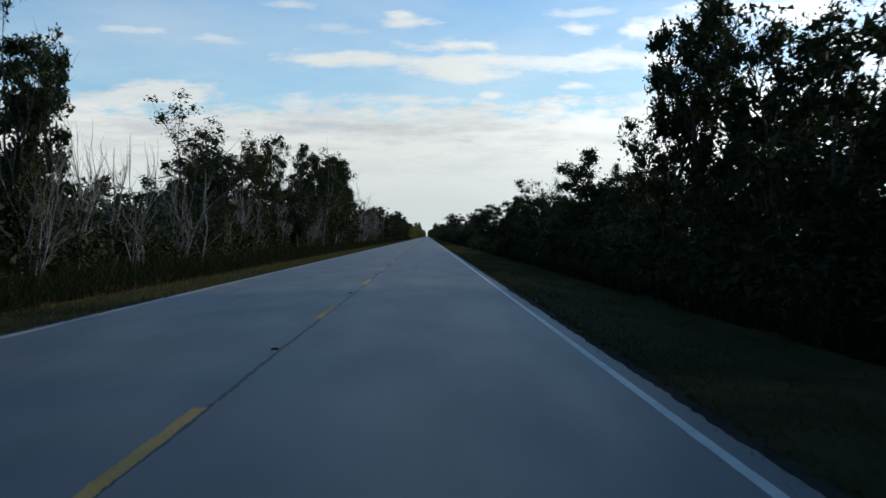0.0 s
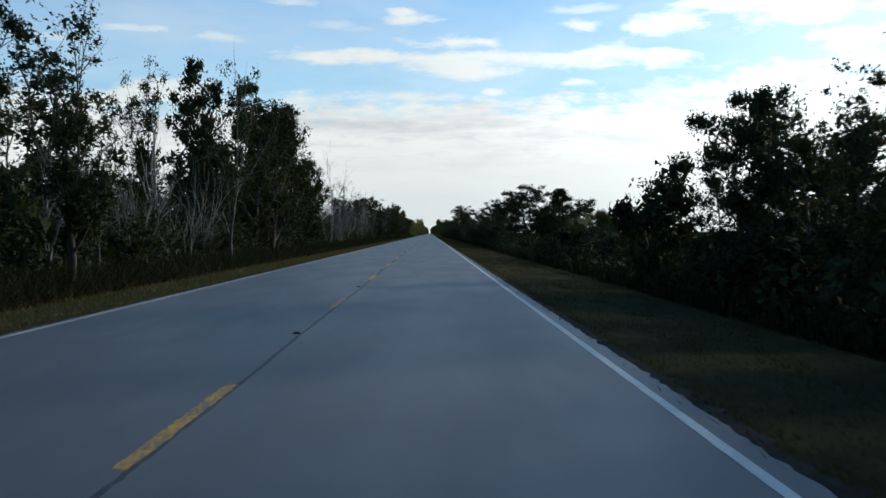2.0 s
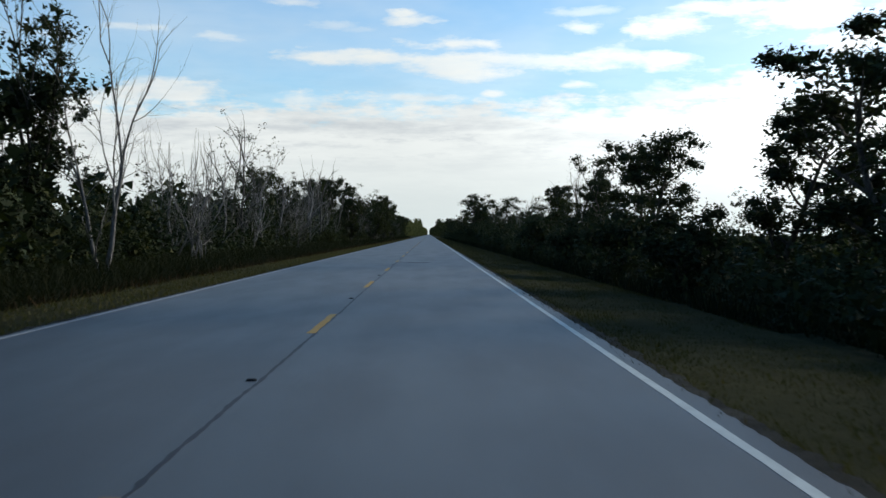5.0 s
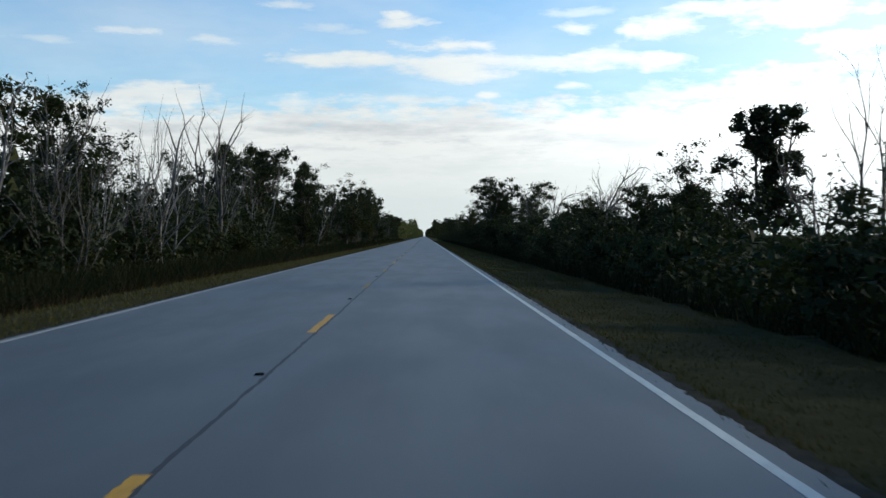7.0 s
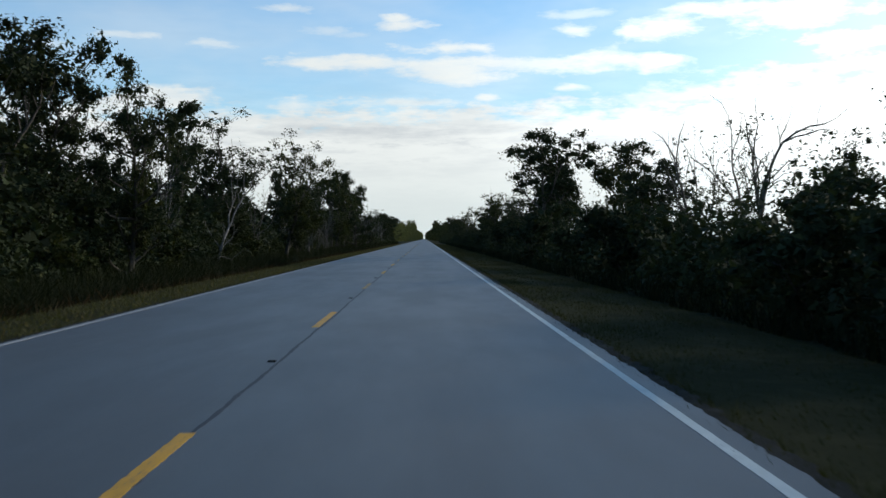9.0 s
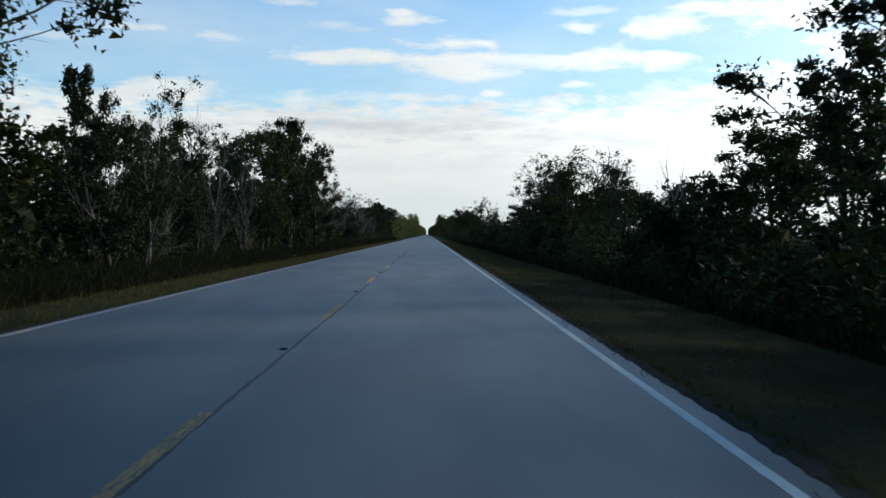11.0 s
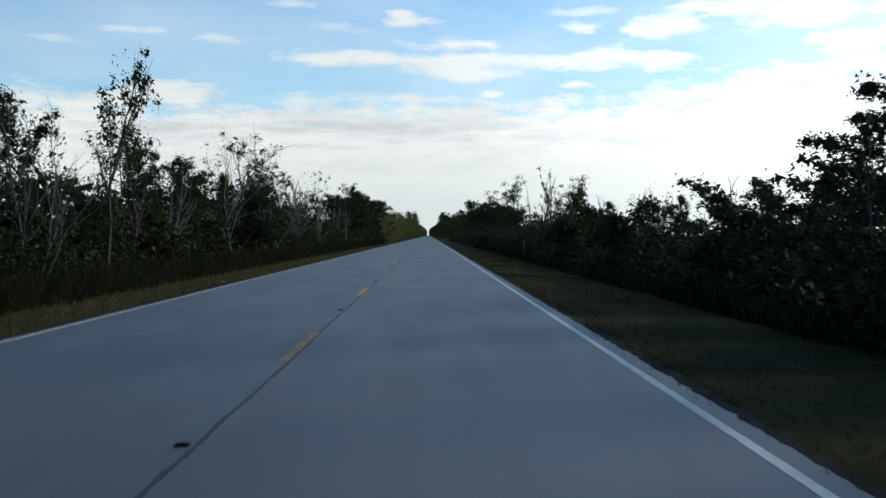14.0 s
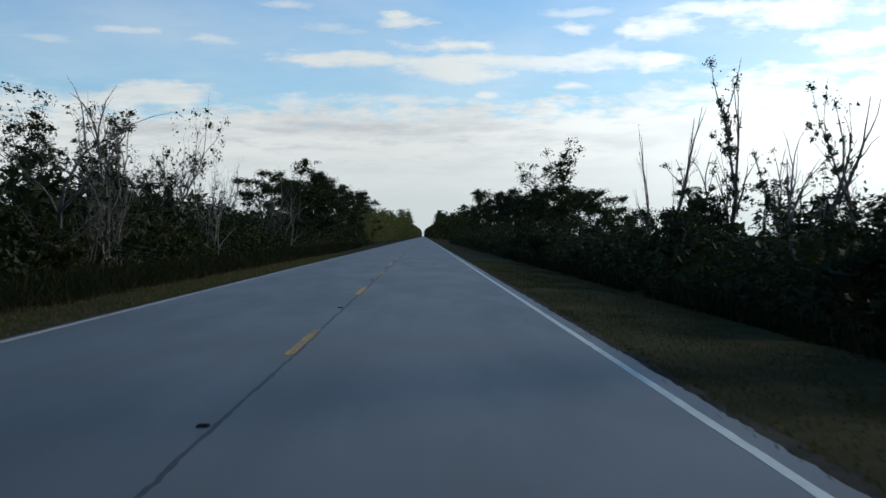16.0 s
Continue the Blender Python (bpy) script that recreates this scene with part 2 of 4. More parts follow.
# darker than dead wood: the bare trees' backlit look is put into this grey
M_GREY_DARK = barky("grey_bark", (0.045, 0.042, 0.037), (0.12, 0.113, 0.10))
M_GREY = barky("grey_dead_wood", (0.075, 0.071, 0.066), (0.20, 0.193, 0.182))

# ------------------------------------------------------------ mesh helpers
def mesh_of(name, verts, faces, material, smooth=False):
    """A mesh from an array of points and an array of quads or triangles."""
    verts, faces = np.asarray(verts, np.float32), np.asarray(faces, np.int32)
    me = bpy.data.meshes.new(name)
    me.vertices.add(len(verts))
    me.vertices.foreach_set("co", verts.ravel())
    k = faces.shape[1]
    me.loops.add(faces.size)
    me.loops.foreach_set("vertex_index", faces.ravel())
    me.polygons.add(len(faces))
    me.polygons.foreach_set("loop_start", np.arange(0, faces.size, k, dtype=np.int32))
    me.polygons.foreach_set("use_smooth", np.full(len(faces), smooth))
    me.materials.append(material)
    me.update(calc_edges=True)
    return me


def part(name, mesh, parent=None, label=""):
    ob = new(name, mesh)
    ob.parent = parent
    return tagged(ob, label)


class Soup:
    """Collects tubes and quads into one mesh."""

    def __init__(self):
        self.v, self.f, self.n = [], [], 0

    def add(self, v, f):
        self.v.append(v)
        self.f.append(np.asarray(f) + self.n)
        self.n += len(v)

    def tube(self, pts, radii, sides=5):
        pts, radii = np.asarray(pts, float), np.asarray(radii, float)
        k = len(pts)
        d = np.gradient(pts, axis=0)
        d /= np.linalg.norm(d, axis=1)[:, None] + 1e-9
        ref = np.array([1.0, 0.3, 0.2]) if abs(d[0][0]) < 0.8 else np.array([0.1, 1.0, 0.2])
        a = np.cross(d, ref)
        a /= np.linalg.norm(a, axis=1)[:, None]
        b = np.cross(d, a)
        th = np.arange(sides) * 2 * np.pi / sides
        ring = pts[:, None] + radii[:, None, None] * (a[:, None] * np.cos(th)[None, :, None] + b[:, None] * np.sin(th)[None, :, None])
        i, j = np.meshgrid(np.arange(k - 1), np.arange(sides), indexing="ij")
        jj = (j + 1) % sides
        f = np.stack([i * sides + j, i * sides + jj, (i + 1) * sides + jj, (i + 1) * sides + j], -1).reshape(-1, 4)
        self.add(ring.reshape(-1, 3), f)

    def mesh(self, name, material, smooth=False):
        return mesh_of(name, np.concatenate(self.v), np.concatenate(self.f), material, smooth)


def leaf_tips(rng, pos, size, wide=0.5):
    """Small pointed leaves, one triangle each."""
    n = len(pos)
    size = np.asarray(size).reshape(-1, 1) * rng.uniform(0.65, 1.35, (n, 1))
    a = rng.normal(size=(n, 3)) * (1, 1, 0.7) + (0, 0, -0.15)
    a /= np.linalg.norm(a, axis=1)[:, None]
    b = np.cross(a, rng.normal(size=(n, 3)) + (0, 0, 0.8))
    b /= np.linalg.norm(b, axis=1)[:, None]
    w = b * size * wide * 0.62
    v = np.stack([pos - a * size * 0.5 - w, pos - a * size * 0.35 + w, pos + a * size * 0.65], 1).reshape(-1, 3)
    return v, np.arange(3 * n).reshape(n, 3)


def ball(rng, n):
    d = rng.normal(size=(n, 3))
    d /= np.linalg.norm(d, axis=1)[:, None]
    return d * rng.uniform(0, 1, (n, 1)) ** 0.45


def ground_z(x):
    a = abs(x)
    return float(np.interp(a, (0, 3.9, 4.6, 7.3, 8.6, 10.5), (-0.05, -0.05, -0.09, -0.28, -0.70, -0.80)))

# ------------------------------------------------------------ ground and road
LEFT, RIGHT = -3.818, 3.559       # edge lines
START, END = -60.0, 4300.0
STEP, FIRST = 12.19, 12.40        # spacing of the centre dashes, first stud


def mid_line(y):
    """How far the joint and the dashes stray from the middle of the road."""
    return np.interp(y, (0, 10, 60, 125, 245, 380, 415, 440, 490, 560), (0.02, 0.02, 0.015, 0.0, 0.045, 0.055, 0.03, 0.005, 0.03, 0.0))


def make_ground():
    rng = np.random.default_rng(3)
    xs = np.concatenate([-np.geomspace(2600, 13, 14), np.arange(-12, -3.9, 0.45), [-3.9, 0, 3.8], np.arange(4.1, 12.2, 0.45), np.geomspace(13, 2600, 14)])
    ys = np.concatenate([[-900, -300, -120], np.arange(START, 640, 2.0), np.geomspace(650, 4900, 30)])
    gx, gy = np.meshgrid(xs, ys)
    z = np.vectorize(ground_z)(gx)
    rough = np.where(np.abs(gx) > 4.5, 0.012, 0.0) + np.where(np.abs(gx) > 7.5, 0.08, 0.0)
    z = z + rough * rng.normal(size=gx.shape)
    nx = len(xs)
    i, j = np.meshgrid(np.arange(len(ys) - 1), np.arange(nx - 1), indexing="ij")
    f = np.stack([i * nx + j, i * nx + j + 1, (i + 1) * nx + j + 1, (i + 1) * nx + j], -1).reshape(-1, 4)
    me = mesh_of("ground", np.stack([gx, gy, z], -1).reshape(-1, 3), f, M_GROUND, True)
    me.materials.append(M_VERGE)
    cx = np.abs((gx[:-1, :-1] + gx[1:, 1:]) / 2).ravel()
    me.polygons.foreach_set("material_index", (cx < 7.4).astype(np.int32))
    tagged(new("ground", me), "flat marshy ground with mown grass verges beside the road", "ground", kind="structure")


def strip(x0, x1, y0, y1, z0, z1, step, ragged=0.0, seed=0, drift=None):
    """A long flat bar with slightly uneven sides."""
    rng = np.random.default_rng(seed)
    ys = np.arange(y0, y1 + step * 0.5, step)
    n = len(ys)
    mid = np.zeros(n) if drift is None else drift(ys)
    a, b = x0 + mid + rng.normal(0, ragged + 1e-9, n), x1 + mid + rng.normal(0, ragged + 1e-9, n)
    ring = np.stack([np.stack([a, ys, np.full(n, z0)], 1), np.stack([a, ys, np.full(n, z1)], 1),
                     np.stack([b, ys, np.full(n, z1)], 1), np.stack([b, ys, np.full(n, z0)], 1)], 1)
    i, j = np.meshgrid(np.arange(n - 1), np.arange(4), indexing="ij")
    jj = (j + 1) % 4
    f = np.stack([i * 4 + j, (i + 1) * 4 + j, (i + 1) * 4 + jj, i * 4 + jj], -1).reshape(-1, 4)
    f = np.concatenate([f, [[0, 1, 2, 3]], [[(n - 1) * 4 + k for k in (3, 2, 1, 0)]]])
    return ring.reshape(-1, 3), f


def make_road():
    near, far = strip(-3.94, 3.78, START, 640, -0.09, 0.0, 0.15, 0.013, 1), strip(-3.94, 3.78, 640, END, -0.09, 0.0, 40)
    s = Soup()
    s.add(*near)
    s.add(*far)
    road = tagged(new("road", s.mesh("road", M_ROAD)), "straight two-lane road of old grey asphalt", "road", kind="structure")
    for name, x, label in (("left_edge_line", LEFT, "thin white edge line"), ("right_edge_line", RIGHT, "white edge line")):
        s = Soup()
        w = 0.038 if x < 0 else 0.043
        s.add(*strip(x - w, x + w, START, 640, -0.01, 0.0025, 0.25, 0.0018, 5))
        s.add(*strip(x - w, x + w, 640, END - 5, -0.01, 0.004, 40))
        part(name, s.mesh(name, M_WHITE_OLD if x < 0 else M_WHITE), road, label)
    wander = lambda ys: mid_line(ys) + 0.010 * np.sin(ys * 0.31) + 0.006 * np.sin(ys * 0.83 + 1) + 0.004 * np.sin(ys * 2.9)
    s = Soup()
    s.add(*strip(0.018, 0.056, START, 640, -0.01, 0.002, 0.14, 0.006, 7, wander))
    part("paving_joint", s.mesh("paving_joint", M_CRACK), road, "dark cracked joint between the lanes")
    for name, x0, x1 in (("left_soil_edge", -4.10, -3.90), ("right_soil_edge", 3.74, 3.93)):
        s = Soup()
        s.add(*strip(x0, x1, START, 640, -0.10, -0.012, 0.15, 0.03, 9))
        part(name, s.mesh(name, M_SOIL), road, "dark crumbled soil along the asphalt")
    dashes = []
    for k in range(5):
        s = Soup()
        s.add(*strip(-0.075, 0.035, 0, 3.35, -0.008, 0.003, 0.05, 0.003 + 0.0015 * k, 20 + k))
        dashes.append(s.mesh("centre_dash", M_YELLOW if k % 2 == 0 else M_YELLOW_WORN))
    bm = bmesh.new()
    bmesh.ops.create_cube(bm, size=1.0)
    bmesh.ops.scale(bm, vec=(0.10, 0.10, 0.022), verts=bm.verts)
    for v in bm.verts:
        if v.co.z > 0:
            v.co.x *= 0.75
            v.co.y *= 0.45
    bmesh.ops.bevel(bm, geom=bm.edges[:], offset=0.005, segments=2, affect="EDGES")
    stud = bpy.data.meshes.new("road_stud")
    bm.to_mesh(stud)
    stud.materials.append(M_JOINT)
    rng = random.Random(4)
    for n in range(-5, 75):
        y = FIRST + n * STEP
        y += float(np.interp(y, (235, 265, 300, 395, 430, 485), (0.0, 0.8, 0.95, 0.95, 0.45, 0.0)))
        x = float(mid_line(y))
        d = part("centre_dash", dashes[rng.randrange(5)], road, "worn yellow dash")
        d.location = (x + rng.uniform(-0.015, 0.015), y + 4.55 - 0.4 * (30 < y < 135) + rng.uniform(-0.12, 0.12), 0)
        if n < 55:
            r = part("road_stud", stud, road, "small dark raised road stud")
            r.location = (x - 0.045, y, 0.008)
    return road


make_ground()
make_road()

# ------------------------------------------------------------ growing plants
def bend(rng, start, way, length, k, wobble, rise):
    """A crooked line of k points."""
    pts, d = [np.array(start, float)], np.array(way, float)
    d /= np.linalg.norm(d)
    for _ in range(k - 1):
        d = d + rng.normal(0, wobble, 3) + (0, 0, rise)
        d /= np.linalg.norm(d)
        pts.append(pts[-1] + d * length / (k - 1))
    return np.array(pts)


def frame_of(rng, trunk_wood, wood, height, radius, limbs, low, reach, lean=0.06, forks=4, upward=0.6, rise=0.12, stems=1, crook=0.09, belly=0.5):
    """Trunk, limbs and branches into wood; the ends of the branches come back."""
    tips = []
    for s in range(stems):
        a = rng.uniform(0, 6.28)
        out = lean if stems == 1 else rng.uniform(0.15, 0.45)
        h = height * (1 if s == 0 else rng.uniform(0.7, 1.0))
        r0 = radius * (1 if s == 0 else 0.75)
        trunk = bend(rng, (0, 0, -0.3), (out * math.cos(a), out * math.sin(a), 1), h * 0.86, 9, crook, 0.03)
        tr = np.linspace(r0, r0 * 0.10, 9)
        tr[0] *= 1.35
        trunk_wood.tube(trunk, tr, 7)
        tips.append((trunk[-1], 1.0))
        n = max(2, limbs // stems)
        turn = rng.uniform(0, 6.28)
        for i in range(n):
            t = low + (0.97 - low) * (i + rng.uniform(0, 0.9)) / n
            p = np.array([np.interp(t * 8, np.arange(9), trunk[:, c]) for c in range(3)])
            turn += 2.4 + rng.normal(0, 0.3)
            u = (t - low) / (1 - low)
            L = reach * math.sqrt(max(0.1, 1 - ((u - belly) / 0.78) ** 2)) * rng.uniform(0.65, 1.15)
            limb = bend(rng, p, (math.cos(turn), math.sin(turn), upward * rng.uniform(0.5, 1.5)), L, 6, 0.16, rise)
            lr = np.interp(t, (0, 1), (r0 * 0.55, r0 * 0.2)) * np.linspace(1, 0.25, 6)
            wood.tube(limb, lr, 4)
            tips.append((limb[-1], 0.9))
            for _ in range(forks):
                u = rng.uniform(0.3, 0.95)
                q = np.array([np.interp(u * 5, np.arange(6), limb[:, c]) for c in range(3)])
                way = limb[-1] - limb[0]
                way = way / np.linalg.norm(way) + rng.normal(0, 0.6, 3) + (0, 0, 0.25)
                br = bend(rng, q, way, L * rng.uniform(0.25, 0.5), 3, 0.2, rise)
                b0 = max(0.012, lr[0] * 0.38)
                wood.tube(br, b0 * np.linspace(1, 0.35, 3), 3)
                tips.append((br[-1], 0.7))
    return tips


def crown_of(rng, tips, per, spread, size, flat=0.7, core=4):
    """Rounded lobes of small leaves round the branch ends, with a dense shaded heart in each."""
    s = Soup()
    for p, k in tips:
        n = max(6, int(per * k * rng.uniform(0.6, 1.4)))
        R = spread * (0.55 + 0.45 * k) * rng.uniform(0.7, 1.3)
        d = rng.normal(size=(n, 3)) + (0, 0, 0.25)
        d /= np.linalg.norm(d, axis=1)[:, None]
        lump = 1 + 0.25 * np.sin(d[:, :1] * 4 + p[0] * 3) * np.cos(d[:, 1:2] * 4 + p[1] * 3)
        pos = p + d * lump * (R, R, R * flat) * (1 - 0.75 * rng.uniform(size=(n, 1)) ** 1.6)
        s.add(*leaf_tips(rng, pos, np.full(n, size), 0.55))
        m = int(core * k + rng.uniform(0, 1))
        if m:
            s.add(*leaf_tips(rng, p + ball(rng, m) * R * (0.5, 0.5, 0.5 * flat), np.full(m, size * 2.1), 0.7))
            # leaf masses along the limb, towards the trunk
            q = p * (1, 1, 0) * rng.uniform(0.2, 0.9, (2 * m, 1)) + (0, 0, p[2] - 0.25 * R) + rng.normal(0, 0.4 * R, (2 * m, 3))
            s.add(*leaf_tips(rng, q, size * rng.uniform(1.0, 2.0, 2 * m), 0.6))
    return s


def measured(top, points):
    """Keep the plant's height and half width with it."""
    top["high"] = float(np.percentile(points[:, 2], 99.7))
    top["half"] = float(np.percentile(np.hypot(points[:, 0], points[:, 1]), 88))
    return top


def leafy_tree(seed, label, height=8.0, radius=0.16, limbs=13, low=0.25, reach=2.6, per=62, spread=0.62, size=0.20, forks=3,
               leaf=None, wood_mat=None, stems=1, upward=0.6, lean=0.08, name="tree", flat=0.7, core=0, belly=0.5):
    rng = np.random.default_rng(seed)
    stem, boughs = Soup(), Soup()
    tips = frame_of(rng, stem, boughs, height, radius, limbs, low, reach, lean, forks, upward, 0.1, stems, belly=belly)
    crown = crown_of(rng, tips, per, spread, size, flat, core)
    top = tagged(new(name), label, name, "trees along the road" if name == "tree" else "shrubs along the verges")
    part("trunk", stem.mesh("trunk", wood_mat or M_BARK, True), top)
    part("branchwork", boughs.mesh("branchwork", wood_mat or M_BARK, True), top)["kind"] = "stuff"
    part("crown", crown.mesh("crown", leaf or M_LEAF), top)
    return measured(top, np.concatenate(crown.v))


def grow(rng, stem, wood, p, d, length, r, level, last, spread, ends, wobble=0.10, rise=0.04):
    """A branch that forks at its end and bears side branches, and so on down to the twigs."""
    k = (8, 6, 4, 3, 3)[min(level, 4)]
    line = bend(rng, p, d, length, k, wobble * (1 + 0.25 * level), rise)
    (stem if level == 0 else wood).tube(line, r * np.linspace(1.0, 0.55 if level < last else 0.3, k), (7, 5, 4, 3, 3)[min(level, 4)])
    ends.append((line[-1], level, line[-1] - line[-2]))
    if level == last:
        return
    tip = line[-1] - line[-2]
    tip /= np.linalg.norm(tip)
    for i in range(2 if level < 2 else 1):  # the fork at the end
        side = np.cross(tip, rng.normal(size=3))
        side /= np.linalg.norm(side) + 1e-6
        grow(rng, stem, wood, line[-1], tip + side * spread * rng.uniform(0.35, 0.9), length * rng.uniform(0.55, 0.8), r * rng.uniform(0.42, 0.55), level + 1, last, spread, ends, wobble, rise)
    for i in range((4, 3, 3, 2, 2)[min(level, 4)]):
        u = rng.uniform(0.35, 0.95)
        q = np.array([np.interp(u * (k - 1), np.arange(k), line[:, c]) for c in range(3)])
        side = np.cross(tip, rng.normal(size=3))
        side /= np.linalg.norm(side) + 1e-6
        grow(rng, stem, wood, q, tip + side * spread * rng.uniform(0.8, 1.7), length * rng.uniform(0.28, 0.6), r * rng.uniform(0.22, 0.42), level + 1, last, spread, ends, wobble, rise)


def skeleton(rng, height, radius, stems, last, spread, lean, wobble, rise, trunk=0.42):
    stem, boughs, ends = Soup(), Soup(), []
    turn = rng.uniform(0, 6.28) if stems != 2 else rng.normal(0, 0.2)
    for i in range(stems):
        a = turn + i * 6.28 / stems + rng.normal(0, 0.3)
        h = height * (1 if i == 0 else rng.uniform(0.7, 0.98))
        grow(rng, stem, boughs, (0.12 * i, 0, -0.3), (lean * math.cos(a), lean * math.sin(a), 1), h * trunk, radius * (1 if i == 0 else 0.8), 0, last, spread, ends, wobble, rise)
    return stem, boughs, ends


def bare_tree(seed, label, height=7.0, radius=0.10, stems=2, last=3, spread=0.55, lean=0.2, mat=None, wobble=0.10, rise=0.04, trunk=0.42, sweep=0.0):
    rng = np.random.default_rng(seed)
    stem, boughs, _ = skeleton(rng, height, radius, stems, last, spread, lean, wobble, rise, trunk)
    if sweep:  # one heavy limb reaching out to the side
        limb = bend(rng, (0, 0, height * 0.42), (-1, -0.1, 0.5), sweep, 9, 0.07, 0.015)
        thick = radius * np.linspace(0.72, 0.16, 9)
        boughs.tube(limb, thick, 6)
        for i in range(3, 9):
            for _ in range(2):
                br = bend(rng, limb[i], (rng.normal(-0.2, 0.5), rng.normal(0, 0.4), 1), sweep * rng.uniform(0.22, 0.5), 6, 0.16, 0.06)
                boughs.tube(br, thick[i] * np.linspace(0.6, 0.16, 6), 4)
                for _ in range(3):
                    tw = bend(rng, br[rng.integers(2, 5)], (rng.normal(0, 0.7), rng.normal(0, 0.5), 1), sweep * rng.uniform(0.06, 0.15), 3, 0.2, 0.05)
                    boughs.tube(tw, thick[i] * np.linspace(0.25, 0.1, 3), 3)
    top = tagged(new("dead_tree"), label, "dead tree", "dead trees along the road")
    part("trunk", stem.mesh("trunk", mat or M_GREY, True), top)
    part("branchwork", boughs.mesh("branchwork", mat or M_GREY, True), top)["kind"] = "stuff"
    return measured(top, np.concatenate(boughs.v + stem.v))


def tufted_tree(seed, label, height=8.0, radius=0.14, stems=1, last=3, spread=0.6, lean=0.12, per=40, tuft=0.42, size=0.13, share=0.8, above=1,
                wood_mat=None, leaf=None, wobble=0.10, rise=0.05, trunk=0.42, core=6, vine=0):
    """An open tree: bare limbs that show, with lobes of leaves at many of their ends."""
    rng = np.random.default_rng(seed)
    stem, boughs, ends = skeleton(rng, height, radius, stems, last, spread, lean, wobble, rise, trunk)
    tips = [(p, 0.65 + 0.12 * level) for p, level, _ in ends if level >= above and rng.uniform() < share]
    if vine:  # leaves climbing the stem
        on = np.concatenate(stem.v + boughs.v[:6])
        on = on[on[:, 2] > 0.3 * height]
        tips += [(q, 0.9) for q in on[rng.integers(0, len(on), vine)]]
    crown = crown_of(rng, tips, per, tuft, size, 0.75, core)
    top = tagged(new("tree"), label, "tree", "trees along the road")
    part("trunk", stem.mesh("trunk", wood_mat or M_BARK, True), top)
    part("branchwork", boughs.mesh("branchwork", wood_mat or M_BARK, True), top)["kind"] = "stuff"
    part("crown", crown.mesh("crown", leaf or M_LEAF), top)
    return measured(top, np.concatenate(crown.v))


def palm(seed, label, height=2.3):
    """A short fan palm: stout stem, long stalks, split fans."""
    rng = np.random.default_rng(seed)
    stem, fans = Soup(), Soup()
    stem.tube(bend(rng, (0, 0, -0.2), (0.05, 0.05, 1), height * 0.5, 6, 0.03, 0.0), np.linspace(0.15, 0.12, 6), 9)
    crown = np.array((0.04, 0.04, height * 0.42))
    for i in range(15):
        a, e = i * 2.4, rng.uniform(0.1, 1.4)
        way = np.array((math.cos(a) * math.cos(e), math.sin(a) * math.cos(e), math.sin(e)))
        stalk = bend(rng, crown, way, rng.uniform(0.6, 0.85), 5, 0.03, -0.05)
        stem.tube(stalk, np.linspace(0.016, 0.008, 5), 4)
        d = stalk[-1] - stalk[-2]
        d /= np.linalg.norm(d)
        side = np.cross(d, rng.normal(0, 0.25, 3) + (0, 0, 1))
        side /= np.linalg.norm(side) + 1e-6
        up = np.cross(side, d)
        for k in np.linspace(-1.5, 1.5, 19):
            w = d * math.cos(k) + side * math.sin(k)
            tip = stalk[-1] + w * rng.uniform(0.40, 0.50) + (0, 0, -0.06 - 0.06 * abs(k))
            mid = stalk[-1] + w * 0.24
            across = np.cross(w, up) * 0.026
            fans.add(np.array([stalk[-1], mid + across, tip, mid - across]), [[0, 1, 2, 3]])
    top = tagged(new("fan_palm"), label, "palm", "fan palms")
    part("trunk", stem.mesh("trunk", M_BARK, True), top)
    part("crown", fans.mesh("crown", M_LEAF_OLIVE), top)
    return measured(top, np.concatenate(fans.v))


